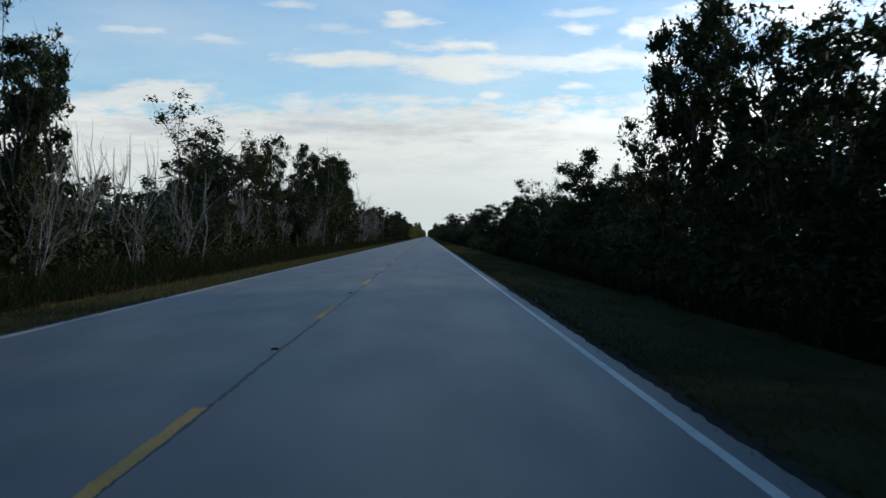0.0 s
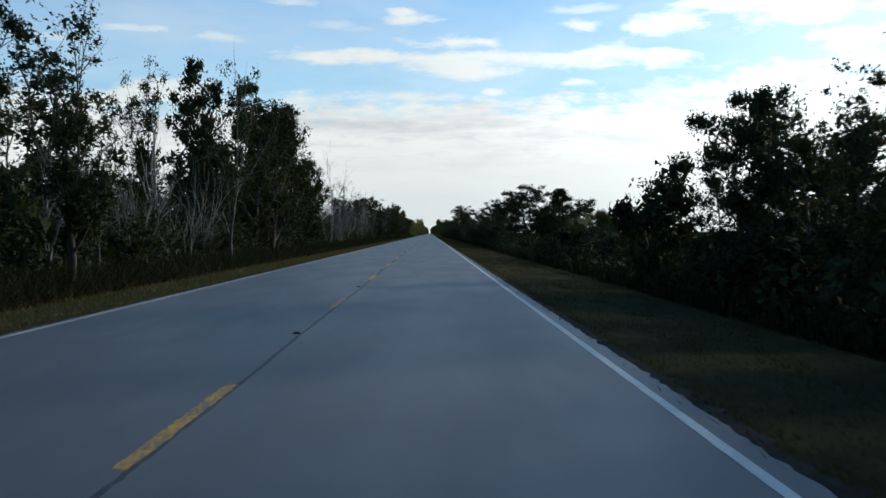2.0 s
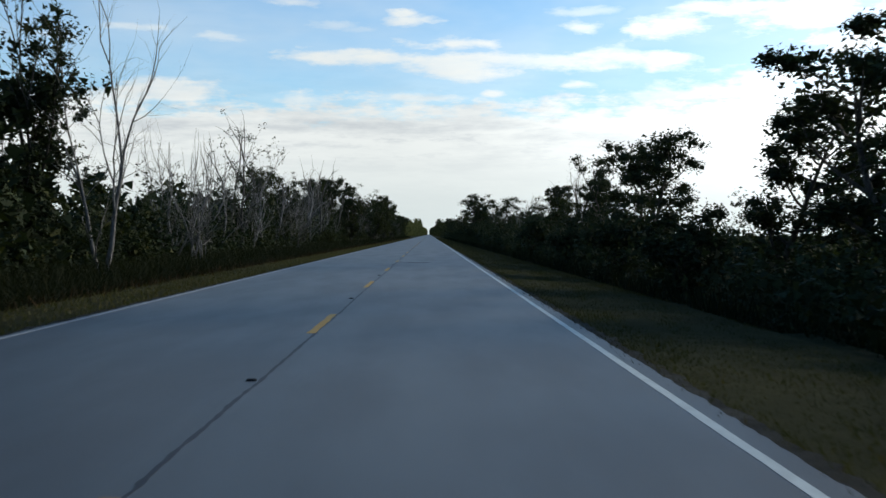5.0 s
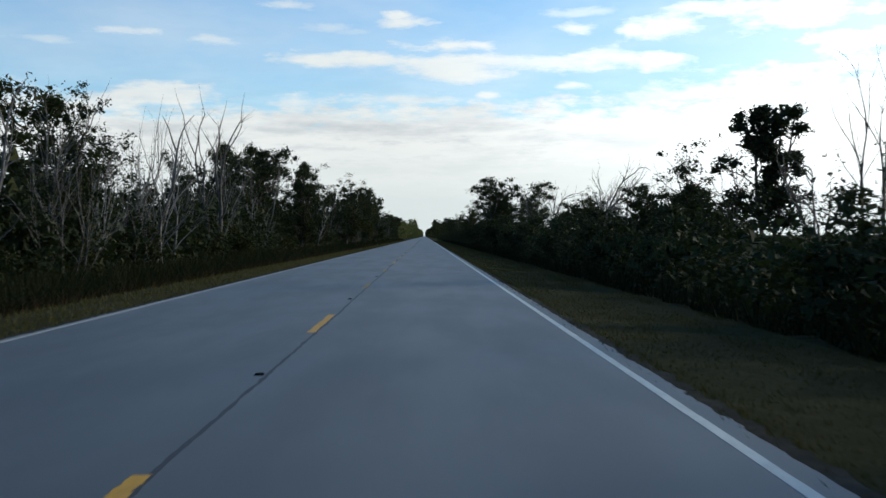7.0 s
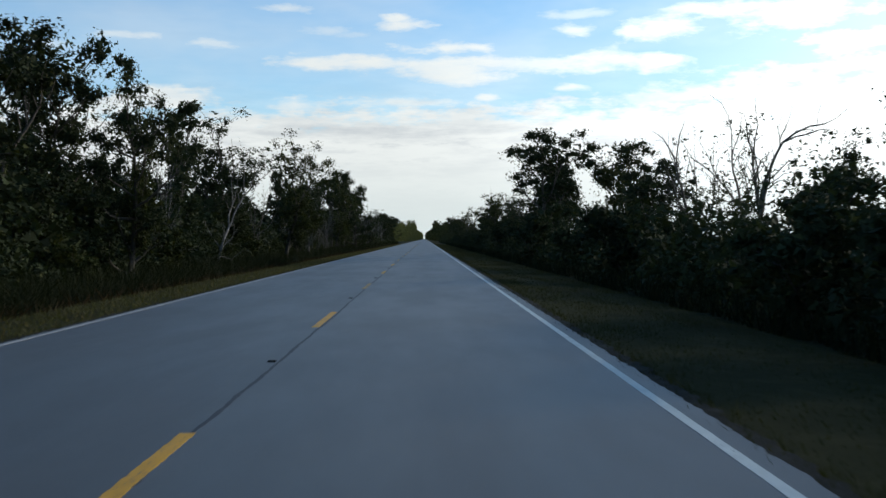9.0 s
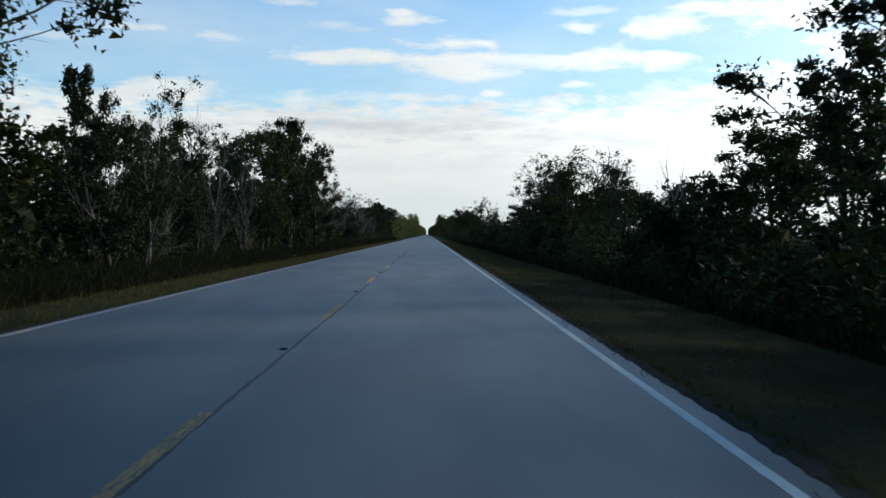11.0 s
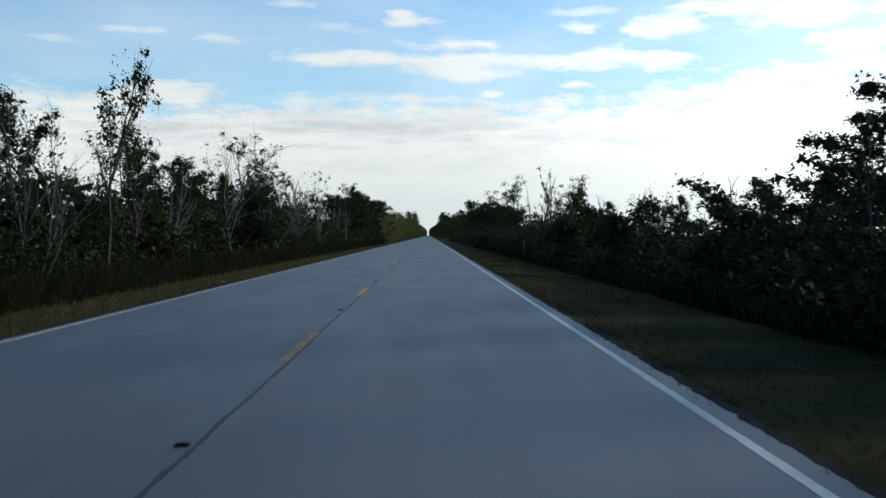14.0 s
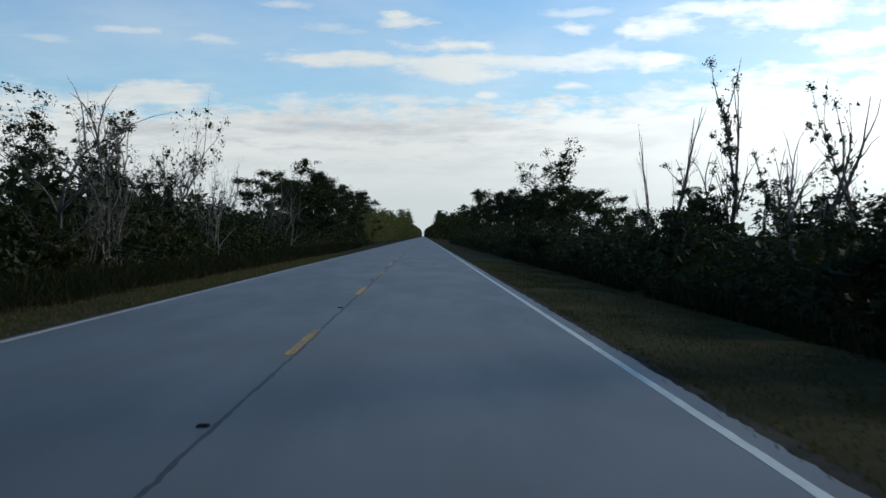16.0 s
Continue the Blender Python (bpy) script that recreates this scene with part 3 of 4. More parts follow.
# ------------------------------------------------------------ kinds of tree, each with a few forms
KINDS = {
    "dense": [leafy_tree(11, "broadleaf tree with a dense dark green crown", 8.0, 0.16, 14, 0.12, 2.3, 112, 0.52, 0.105, 4, core=17),
              leafy_tree(12, "broadleaf tree with a full rounded dark crown", 7.5, 0.15, 14, 0.1, 2.4, 112, 0.54, 0.105, 4, core=17),
              leafy_tree(13, "bushy broadleaf tree with dark green foliage", 6.5, 0.13, 14, 0.08, 2.2, 104, 0.50, 0.10, 4, stems=2, core=17),
              leafy_tree(14, "broadleaf tree with an olive green crown", 7.0, 0.14, 14, 0.12, 2.3, 104, 0.50, 0.10, 4, core=17, leaf=M_LEAF_OLIVE),
              leafy_tree(17, "broadleaf tree with a lobed dark crown", 7.5, 0.15, 12, 0.15, 2.5, 116, 0.54, 0.105, 4, core=17, belly=0.6)],
    "back": [leafy_tree(15, "broadleaf tree in the shade behind the front row", 7.5, 0.14, 10, 0.1, 2.4, 40, 0.80, 0.20, 2, core=13),
             leafy_tree(16, "dark broadleaf tree standing behind others", 7.0, 0.14, 10, 0.1, 2.4, 40, 0.80, 0.20, 2, core=13)],
    "open": [tufted_tree(21, "tall broadleaf tree with an open ragged crown", 8.5, 0.15, 1, 3, 0.6, 0.1, 46, 0.42, 0.11, 0.8, core=4),
             tufted_tree(22, "broadleaf tree with gaps between its leaf tufts", 8.0, 0.14, 2, 3, 0.55, 0.15, 36, 0.40, 0.11, 0.7, core=3),
             tufted_tree(23, "broadleaf tree with a loose olive crown", 8.0, 0.14, 1, 3, 0.7, 0.1, 46, 0.45, 0.11, 0.8, core=4, leaf=M_LEAF_OLIVE)],
    "slim": [leafy_tree(41, "slender tree with a narrow leafy crown", 9.0, 0.12, 14, 0.3, 1.3, 70, 0.42, 0.135, upward=0.9, core=6, belly=0.4),
             leafy_tree(42, "slender upright tree with leaf tufts", 8.5, 0.12, 13, 0.35, 1.4, 66, 0.42, 0.135, upward=1.0, core=6, belly=0.4)],
    "semi": [tufted_tree(51, "half-bare grey tree with sparse leaf tufts", 9.0, 0.15, 2, 3, 0.6, 0.2, 9, 0.30, 0.125, 0.4, 2, M_GREY_DARK, core=0),
             tufted_tree(52, "half-bare tree with thin foliage on grey limbs", 8.0, 0.13, 1, 3, 0.65, 0.15, 12, 0.32, 0.125, 0.5, 2, M_GREY_DARK, core=0)],
    "high": [tufted_tree(24, "tall tree with a high leaf crown over bare limbs", 8.5, 0.15, 1, 3, 0.5, 0.12, 30, 0.42, 0.11, 0.65, 2, trunk=0.52, core=3),
             tufted_tree(25, "slender tree with leaf tufts on long bare limbs", 8.5, 0.14, 2, 3, 0.5, 0.25, 26, 0.40, 0.11, 0.5, 2, M_GREY_DARK, trunk=0.48, core=3)],
    "sweep": [bare_tree(47, "tall dead tree with a heavy limb reaching over the bushes", 9.5, 0.24, 2, 3, 0.5, 0.15, M_GREY_DARK, sweep=5.2)],
    "fork": [bare_tree(46, "forked dead tree with two long bare arms", 7.5, 0.16, 2, 3, 0.48, 0.2, M_GREY_DARK, 0.08, 0.03, 0.5),
             bare_tree(48, "dead tree with slender forked limbs", 7.5, 0.15, 2, 3, 0.42, 0.26, M_GREY_DARK, 0.08, 0.03, 0.52)],
    "arms": [bare_tree(49, "dead tree with two long bare arms", 7.0, 0.17, 2, 2, 0.34, 0.42, M_GREY_DARK, 0.07, 0.0, 0.6),
             bare_tree(50, "leaning forked dead tree", 7.0, 0.16, 2, 2, 0.4, 0.24, M_GREY_DARK, 0.09, 0.02, 0.58)],
    "tuft": [tufted_tree(61, "leaning snag with leaf tufts along its stem", 7.0, 0.22, 1, 2, 0.45, 0.18, 40, 0.33, 0.11, 0.6, 1, M_GREY_DARK, core=2, trunk=0.62, vine=34),
             tufted_tree(62, "old snag with leaf tufts and bare limbs", 7.0, 0.20, 2, 2, 0.5, 0.16, 36, 0.30, 0.11, 0.5, 1, M_GREY_DARK, core=2, trunk=0.6, vine=26)],
    "shrub": [leafy_tree(71, "rounded dark green roadside shrub", 3.0, 0.06, 12, 0.06, 1.5, 70, 0.44, 0.115, stems=3, name="shrub", core=8),
              leafy_tree(72, "dense olive green roadside shrub", 2.8, 0.06, 12, 0.06, 1.6, 70, 0.44, 0.115, stems=3, name="shrub", leaf=M_LEAF_OLIVE, core=8)],
    "bare": [bare_tree(31, "bare grey dead tree with forked branches", 7.0, 0.11, 2),
             bare_tree(32, "leafless dead tree with upright grey limbs", 7.5, 0.10, 3, 3, 0.38, 0.16),
             bare_tree(33, "weathered dead tree with crooked branches", 7.0, 0.13, 1, 3, 0.75, 0.2, wobble=0.15),
             bare_tree(34, "pale dead snag with a few bare limbs", 6.5, 0.12, 2, 2, 0.5, 0.25)],
    "wide": [bare_tree(43, "gaunt dead tree with wide crooked limbs", 7.0, 0.17, 1, 3, 0.8, 0.2, M_GREY_DARK, 0.13),
             bare_tree(44, "forked dead tree spreading bare crooked arms", 7.0, 0.15, 2, 3, 0.65, 0.35, M_GREY_DARK, 0.12),
             bare_tree(45, "leaning dead tree with long bare limbs", 7.0, 0.16, 1, 3, 0.6, 0.4, M_GREY_DARK, 0.12, trunk=0.5)],
    "twiggy": [bare_tree(35, "leafless tree with a haze of fine grey twigs", 7.5, 0.09, 2, 4, 0.5, 0.15),
               bare_tree(36, "bare many-stemmed tree with thin grey twigs", 7.0, 0.07, 3, 4, 0.45, 0.25)],
    "stems": [bare_tree(37, "thicket of thin bare grey stems", 4.2, 0.035, 6, 2, 0.45, 0.3),
              bare_tree(38, "clump of thin leafless grey saplings", 4.0, 0.03, 5, 2, 0.4, 0.35, M_GREY_DARK)],
    "palm": [palm(81, "short fan palm with split green fronds")],
}
TALLY, USED = {}, set()


def put(kind, x, y, top, half=0.0, turn=0.0):
    """Stand a plant of that kind at a place: its top's height over the road and its crown's half width."""
    forms = KINDS[kind]
    n = TALLY[kind] = TALLY.get(kind, -1) + 1
    form = forms[n % len(forms)]
    base = ground_z(x)
    k = (top - base) / form["high"]
    w = k if not half else min(max(half * 1.35 / form["half"], 0.62 * k), 1.15 * k)
    m = pose(x, y, base, 0, 0, turn) @ Matrix.Diagonal((w, w, k, 1))
    if form in USED:
        form = copy_thing(form, pose(0, 0, 0))
    else:
        USED.add(form)
    form.matrix_basis = m
    return form


class Woods:
    """Many trees that nobody could count, gathered into two meshes."""

    def __init__(self):
        self.leaves, self.stems, self.n = Soup(), Soup(), 0

    def put(self, kind, x, y, top, half=0.0, turn=0.0):
        form = KINDS[kind][self.n % len(KINDS[kind])]
        self.n += 1
        base = ground_z(x)
        k = (top - base) / form["high"]
        w = k if not half else min(max(half * 1.35 / form["half"], 0.62 * k), 1.15 * k)
        c, q = math.cos(radians(turn)) * w, math.sin(radians(turn)) * w
        turned = np.array(((c, q, 0), (-q, c, 0), (0, 0, k)))
        for ob in form.children:
            if ob.name.startswith("branchwork"):
                continue
            me = ob.data
            v = np.empty(3 * len(me.vertices), np.float32)
            me.vertices.foreach_get("co", v)
            f = np.empty(len(me.loops), np.int32)
            me.loops.foreach_get("vertex_index", f)
            leafy = ob.name.startswith("crown")
            (self.leaves if leafy else self.stems).add(v.reshape(-1, 3) @ turned + (x, y, base), f.reshape(-1, 3 if leafy else 4))

    def done(self, label):
        ob = stuff("back_woods", self.leaves, M_LEAF, label)
        part("trunks", self.stems.mesh("trunks", M_BARK, True), ob)["kind"] = "stuff"


# ------------------------------------------------------------ trees that stand along the road
for y in range(-34, 18, 5):  # unseen woods beside and behind the start, added to shade the road
    put("dense", 10.2 + 0.3 * (y % 3), y, 8.8 + 0.2 * (y % 4), 1.8, 37 * y % 360)
put("open", 10.0, 20.7, 6.3, 1.0, 318)
put("dense", 10.2, 24.5, 6.9, 1.2, 130)
put("dense", 9.8, 28.2, 7.5, 1.2, 183)
put("dense", 8.9, 30.4, 7.3, 1.2, 353)
put("open", -12.2, 35.7, 10.5, 0.9, 333)
put("dense", 9.4, 38.4, 3.6, 0.8, 271)
put("slim", -13.7, 41.5, 9.0, 0.8, 14)
put("dense", 9.3, 42.4, 4.1, 0.9, 238)
put("bare", -12.4, 43.7, 5.1, 0.7, 127)
put("slim", -13.7, 45.7, 9.4, 0.9, 332)
put("dense", 9.3, 48.0, 3.1, 0.6, 26)
put("dense", 8.8, 48.1, 5.3, 1.2, 80)
put("bare", -13.2, 49.0, 6.8, 1.0, 57)
put("dense", 9.2, 50.3, 3.1, 0.7, 190)
put("dense", 9.0, 53.3, 3.1, 0.8, 240)
put("bare", -14.0, 56.5, 7.0, 1.1, 126)
put("dense", 8.6, 61.3, 4.5, 1.3, 194)
put("dense", 9.0, 62.0, 2.5, 0.6, 278)
put("open", 9.6, 63.4, 4.7, 0.6, 52)
put("dense", 9.0, 64.9, 2.7, 0.7, 293)
put("open", 9.2, 66.6, 4.7, 0.8, 127)
put("open", -13.0, 68.0, 8.7, 2.6, 6)
put("dense", -13.4, 70.0, 6.4, 1.8, 96)
put("dense", 9.2, 68.7, 3.1, 0.8, 110)
put("open", 8.6, 74.0, 4.5, 1.0, 208)
put("open", 9.4, 77.9, 4.3, 0.5, 143)
put("bare", -12.5, 79.8, 8.4, 0.6, 93)
put("dense", 9.4, 80.3, 4.1, 0.7, 199)
put("dense", -14.5, 80.8, 8.1, 1.6, 81)
put("dense", 8.4, 81.3, 4.3, 0.8, 36)
put("dense", -13.0, 81.8, 7.1, 0.8, 71)
put("dense", 9.2, 83.3, 4.5, 0.8, 316)
put("open", -17.8, 85.8, 12.6, 3.4, 316)
put("dense", 9.0, 85.9, 3.5, 0.7, 227)
put("open", -12.5, 86.2, 9.7, 1.7, 64)
put("shrub", 8.6, 89.8, 3.5, 1.0, 67)
put("dense", -12.6, 90.8, 10.0, 1.2, 0)
put("open", 9.2, 92.1, 3.7, 0.4, 2)
put("open", -9.9, 93.6, 8.9, 1.2, 107)
put("shrub", 9.0, 94.0, 2.5, 0.5, 110)
put("bare", -12.0, 97.1, 6.2, 1.1, 84)
put("high", -14.0, 104.0, 10.8, 2.8, 20)
put("bare", -12.0, 109.9, 6.1, 0.8, 85)
put("bare", -13.5, 112.5, 6.8, 0.7, 148)
put("shrub", 10.0, 117.4, 2.7, 1.4, 160)
put("shrub", 9.4, 121.0, 2.0, 1.2, 60)
put("bare", -13.0, 115.1, 8.6, 0.9, 101)
put("high", -10.5, 125.1, 11.4, 1.2, 276)
put("open", -15.2, 125.8, 12.2, 1.6, 347)
put("dense", -12.9, 125.9, 12.1, 1.5, 320)
put("dense", -12.0, 140.5, 10.6, 1.8, 104)
put("dense", -11.0, 144.1, 11.8, 1.9, 93)
put("dense", -17.0, 145.9, 11.4, 2.1, 353)
put("dense", -11.2, 146.7, 12.8, 2.7, 100)
put("dense", -11.8, 150.0, 11.3, 1.5, 196)
put("dense", -11.2, 154.0, 10.9, 1.2, 152)
put("dense", -11.6, 156.1, 11.7, 1.6, 11)
put("shrub", 15.0, 161.3, 3.0, 0.9, 184)
put("shrub", 15.0, 161.6, 3.4, 1.1, 212)
put("dense", -12.4, 162.4, 9.8, 1.7, 84)
put("dense", -11.6, 166.1, 9.3, 1.6, 74)
put("open", 15.5, 166.5, 3.9, 0.7, 135)
put("dense", 14.8, 170.8, 5.9, 2.0, 33)
put("dense", -11.2, 170.9, 9.7, 1.8, 169)
put("slim", 15.0, 171.7, 6.0, 0.9, 154)
put("dense", 12.8, 173.9, 6.5, 2.8, 308)
put("dense", 11.2, 178.9, 6.0, 2.2, 300)
put("twiggy", -10.8, 189.1, 11.8, 1.9, 1)
put("open", -13.4, 189.2, 12.0, 1.7, 305)
put("dense", 11.6, 197.8, 6.2, 1.8, 347)
put("twiggy", -12.0, 203.9, 7.2, 1.7, 173)
put("dense", 11.2, 211.0, 5.2, 0.9, 33)
put("open", 11.2, 213.1, 4.6, 0.7, 158)
put("dense", 11.0, 218.6, 3.9, 1.1, 181)
put("semi", -12.0, 224.2, 9.9, 1.7, 246)
put("bare", 12.6, 224.5, 6.2, 1.0, 40)
put("fork", 12.8, 227.1, 6.7, 1.3, 0)
put("fork", 12.5, 234.0, 5.6, 1.3, 20)
put("bare", 13.6, 229.5, 6.5, 1.0, 200)
# the next seven are added to throw shade on the road near y 200 and 350
put("dense", 12.0, 203.0, 6.0, 1.6, 77)
put("dense", 11.6, 207.4, 5.6, 1.4, 177)
put("dense", 11.2, 350.0, 7.0, 1.8, 12)
put("dense", 11.8, 355.0, 6.2, 1.8, 112)
put("dense", 11.4, 360.0, 5.0, 1.6, 12)
put("dense", 12.4, 364.0, 4.6, 1.4, 62)
put("dense", 11.6, 347.0, 7.4, 1.8, 212)
put("semi", -11.6, 231.0, 9.8, 1.8, 161)
put("bare", -13.0, 231.5, 5.4, 1.2, 94)
put("wide", 12.0, 236.2, 3.7, 0.8, 246)
put("slim", -13.0, 239.0, 6.1, 0.8, 241)
put("dense", -14.0, 241.1, 6.6, 1.0, 90)
put("bare", -12.5, 241.3, 6.1, 1.1, 29)
put("slim", 13.7, 246.0, 5.8, 0.9, 131)
put("slim", 13.7, 246.1, 5.8, 1.0, 11)
put("semi", 13.0, 247.7, 5.0, 0.7, 183)
put("dense", 12.0, 248.7, 3.2, 1.5, 206)
put("bare", -13.0, 248.9, 6.6, 0.8, 9)
put("high", -12.6, 248.9, 7.2, 1.3, 281)
put("open", 12.4, 250.1, 4.9, 1.8, 214)
put("dense", -13.4, 251.7, 7.7, 1.6, 187)
put("dense", 12.0, 260.3, 3.8, 1.0, 192)
put("bare", -12.7, 260.6, 7.0, 1.1, 296)
put("open", -16.0, 260.7, 8.3, 1.8, 4)
put("bare", -11.5, 261.9, 7.4, 1.1, 231)
put("bare", -13.0, 262.6, 7.4, 1.6, 23)
put("wide", 13.0, 267.8, 4.8, 1.0, 92)
put("bare", 11.6, 270.5, 5.1, 1.5, 319)
put("wide", 12.2, 273.8, 5.9, 1.2, 100)
put("fork", -12.0, 277.5, 10.4, 2.2, -10)
put("twiggy", -12.6, 284.5, 8.0, 1.4, 40)
put("open", 12.2, 279.6, 4.5, 0.8, 176)
put("dense", -14.5, 284.3, 7.3, 1.4, 181)
put("dense", 12.6, 288.6, 4.1, 1.2, 268)
put("twiggy", -14.5, 295.5, 9.0, 1.2, 128)
put("dense", -14.0, 295.9, 8.9, 1.9, 236)
put("bare", -12.0, 297.5, 9.1, 0.9, 55)
put("dense", -15.2, 305.1, 9.5, 1.4, 301)
put("semi", 12.5, 305.4, 5.4, 1.4, 188)
put("wide", 12.8, 306.5, 6.0, 1.7, 151)
put("dense", -13.5, 309.5, 9.5, 2.1, 18)
put("wide", 12.5, 311.3, 5.4, 1.1, 221)
put("open", 18.0, 312.4, 5.6, 1.0, 46)
put("open", -15.0, 313.7, 9.6, 1.4, 106)
put("open", -10.9, 314.6, 8.3, 1.2, 174)
put("dense", -10.9, 315.1, 8.5, 2.0, 262)
put("dense", -15.0, 316.3, 10.1, 1.8, 312)
put("dense", 12.8, 316.3, 4.7, 1.5, 185)
put("open", -14.8, 317.2, 9.8, 1.4, 75)
put("dense", 12.6, 323.9, 4.9, 1.3, 174)
put("slim", -13.2, 334.1, 9.7, 1.0, 141)
put("bare", -11.4, 336.8, 7.3, 1.3, 359)
put("dense", 10.6, 341.4, 8.6, 2.4, 279)
put("open", -12.8, 344.7, 10.5, 2.0, 47)
put("dense", -12.6, 345.7, 10.0, 2.3, 159)
put("dense", 15.0, 345.8, 8.3, 2.2, 351)
put("open", -9.3, 351.4, 9.6, 2.4, 162)
put("dense", 11.2, 361.8, 3.0, 0.5, 156)
put("bare", 11.0, 365.0, 2.6, 0.5, 90)
put("dense", 10.6, 366.3, 2.9, 0.9, 40)
put("bare", 10.8, 371.2, 4.4, 0.3, 320)
put("high", -9.8, 373.2, 7.3, 1.2, 76)
put("dense", -10.6, 371.0, 5.6, 1.6, 16)
put("slim", -12.2, 374.3, 8.3, 0.7, 352)
put("dense", 10.6, 374.8, 4.2, 0.9, 158)
put("dense", -12.6, 377.1, 7.3, 1.0, 247)
put("open", 10.5, 382.6, 4.9, 1.2, 82)
put("dense", -13.0, 383.8, 6.8, 1.3, 24)
put("open", -12.2, 389.0, 9.8, 1.2, 41)
put("dense", -13.4, 389.9, 7.7, 1.4, 307)
put("open", 10.6, 392.2, 6.4, 2.4, 273)
put("open", 12.4, 397.0, 6.6, 2.4, 53)
put("high", 13.4, 404.0, 6.4, 2.0, 133)
put("open", 9.8, 395.4, 5.4, 0.7, 207)
put("bare", -12.0, 397.1, 9.1, 1.1, 16)
put("dense", 9.6, 397.4, 4.9, 0.7, 121)
put("dense", -13.0, 398.1, 6.5, 1.3, 304)
put("open", -9.4, 399.3, 8.4, 1.8, 176)
put("open", 10.2, 401.3, 6.7, 2.2, 128)
put("open", 10.4, 407.6, 6.8, 2.2, 233)
put("dense", -12.8, 409.2, 8.8, 1.9, 333)
put("slim", -11.0, 414.6, 9.6, 1.0, 215)
put("dense", -9.8, 415.5, 10.5, 1.5, 74)
put("dense", -13.9, 416.4, 9.7, 1.3, 28)
put("dense", -10.2, 421.5, 11.2, 1.4, 326)
put("dense", 11.0, 424.4, 3.2, 0.9, 16)
put("dense", -8.6, 426.5, 9.1, 1.7, 252)
put("high", 14.8, 426.7, 8.0, 2.0, 171)
put("open", 13.0, 428.0, 4.6, 1.1, 106)
put("sweep", 18.2, 432.6, 9.3, 2.6, 0)
put("dense", 11.2, 428.7, 3.7, 0.6, 66)
put("open", 15.6, 431.3, 8.0, 2.0, 288)
put("wide", 12.0, 431.6, 4.8, 0.6, 67)
put("dense", 11.6, 433.2, 3.3, 0.6, 322)
put("dense", -10.4, 436.0, 8.0, 1.5, 211)
put("dense", -11.6, 433.4, 8.8, 1.8, 31)
put("dense", 11.8, 436.5, 3.7, 0.7, 54)
put("dense", 11.5, 439.3, 5.0, 1.5, 86)
put("dense", 12.6, 434.0, 3.8, 1.6, 186)
put("dense", 12.4, 445.0, 4.2, 1.6, 286)
put("fork", 11.4, 443.1, 4.9, 0.6, 2)
put("bare", -12.0, 450.3, 7.7, 1.1, 190)
put("dense", 11.6, 451.2, 3.0, 0.8, 76)
put("bare", 11.4, 458.0, 3.4, 0.8, 30)
put("dense", -13.0, 458.7, 6.4, 1.0, 215)
put("dense", 11.2, 460.5, 2.8, 0.6, 150)
put("high", -11.6, 463.3, 8.8, 1.4, 250)
put("bare", 12.5, 468.5, 3.7, 0.6, 232)
put("dense", 12.0, 469.8, 2.7, 0.5, 317)
put("semi", -12.4, 470.3, 7.4, 1.2, 86)
put("dense", -12.6, 472.3, 6.1, 0.9, 267)
put("dense", 12.0, 472.7, 3.0, 0.6, 232)
put("bare", -12.0, 474.5, 5.1, 0.9, 249)
put("dense", -12.8, 479.6, 4.8, 1.2, 352)
put("dense", 12.0, 480.7, 3.2, 0.8, 162)
put("dense", -12.2, 482.9, 5.8, 1.5, 245)
put("dense", 12.0, 486.5, 2.9, 0.6, 140)
put("arms", 13.0, 486.7, 4.2, 1.2, -7)
put("wide", 13.0, 487.9, 4.1, 0.8, 240)
put("dense", -13.0, 487.9, 5.6, 1.4, 206)
put("twiggy", -11.4, 488.7, 7.2, 2.7, 75)
put("dense", 11.0, 489.1, 2.4, 0.8, 57)
put("dense", 11.0, 492.7, 2.4, 0.9, 193)
put("dense", -12.6, 493.1, 5.5, 1.2, 272)
put("open", -10.4, 493.2, 7.0, 1.4, 91)
put("semi", -11.5, 493.4, 8.1, 1.9, 321)
put("open", 12.4, 494.7, 5.4, 1.4, 255)
put("open", 12.4, 495.4, 5.3, 1.4, 173)
put("twiggy", -12.0, 495.9, 8.9, 1.3, 92)
put("open", -12.0, 496.1, 8.4, 1.5, 45)
put("dense", 11.5, 499.4, 2.3, 0.9, 251)
put("semi", -10.7, 499.6, 6.9, 1.1, 139)
put("dense", 12.2, 504.0, 4.0, 0.7, 263)
put("dense", 11.0, 504.7, 1.9, 0.8, 280)
put("tuft", 13.0, 507.6, 5.4, 0.6, 257)
put("bare", -11.0, 509.0, 5.6, 1.4, 184)
put("open", -12.0, 511.5, 5.7, 1.6, 32)
put("arms", 13.0, 512.2, 5.3, 2.5, 15)
put("tuft", 13.4, 515.1, 4.2, 0.6, 182)
put("bare", 13.2, 516.8, 4.9, 0.8, 355)
put("semi", -11.2, 517.6, 6.0, 2.1, 300)
put("tuft", 13.0, 519.1, 7.6, 0.7, 339)
put("dense", 12.0, 519.6, 2.1, 1.3, 17)
put("tuft", 12.6, 521.8, 4.3, 0.8, 156)
put("open", -13.8, 522.6, 7.2, 1.6, 186)
put("wide", -11.6, 523.9, 6.9, 1.6, 286)
put("tuft", -12.0, 528.6, 6.9, 0.9, 342)
put("arms", 12.4, 529.4, 7.3, 1.0, -8)
put("open", -13.4, 532.9, 7.7, 2.4, 248)
put("dense", 12.2, 535.8, 2.8, 1.5, 135)
put("high", -13.4, 541.1, 8.5, 1.6, 353)
put("bare", -12.6, 542.0, 7.0, 1.3, 150)
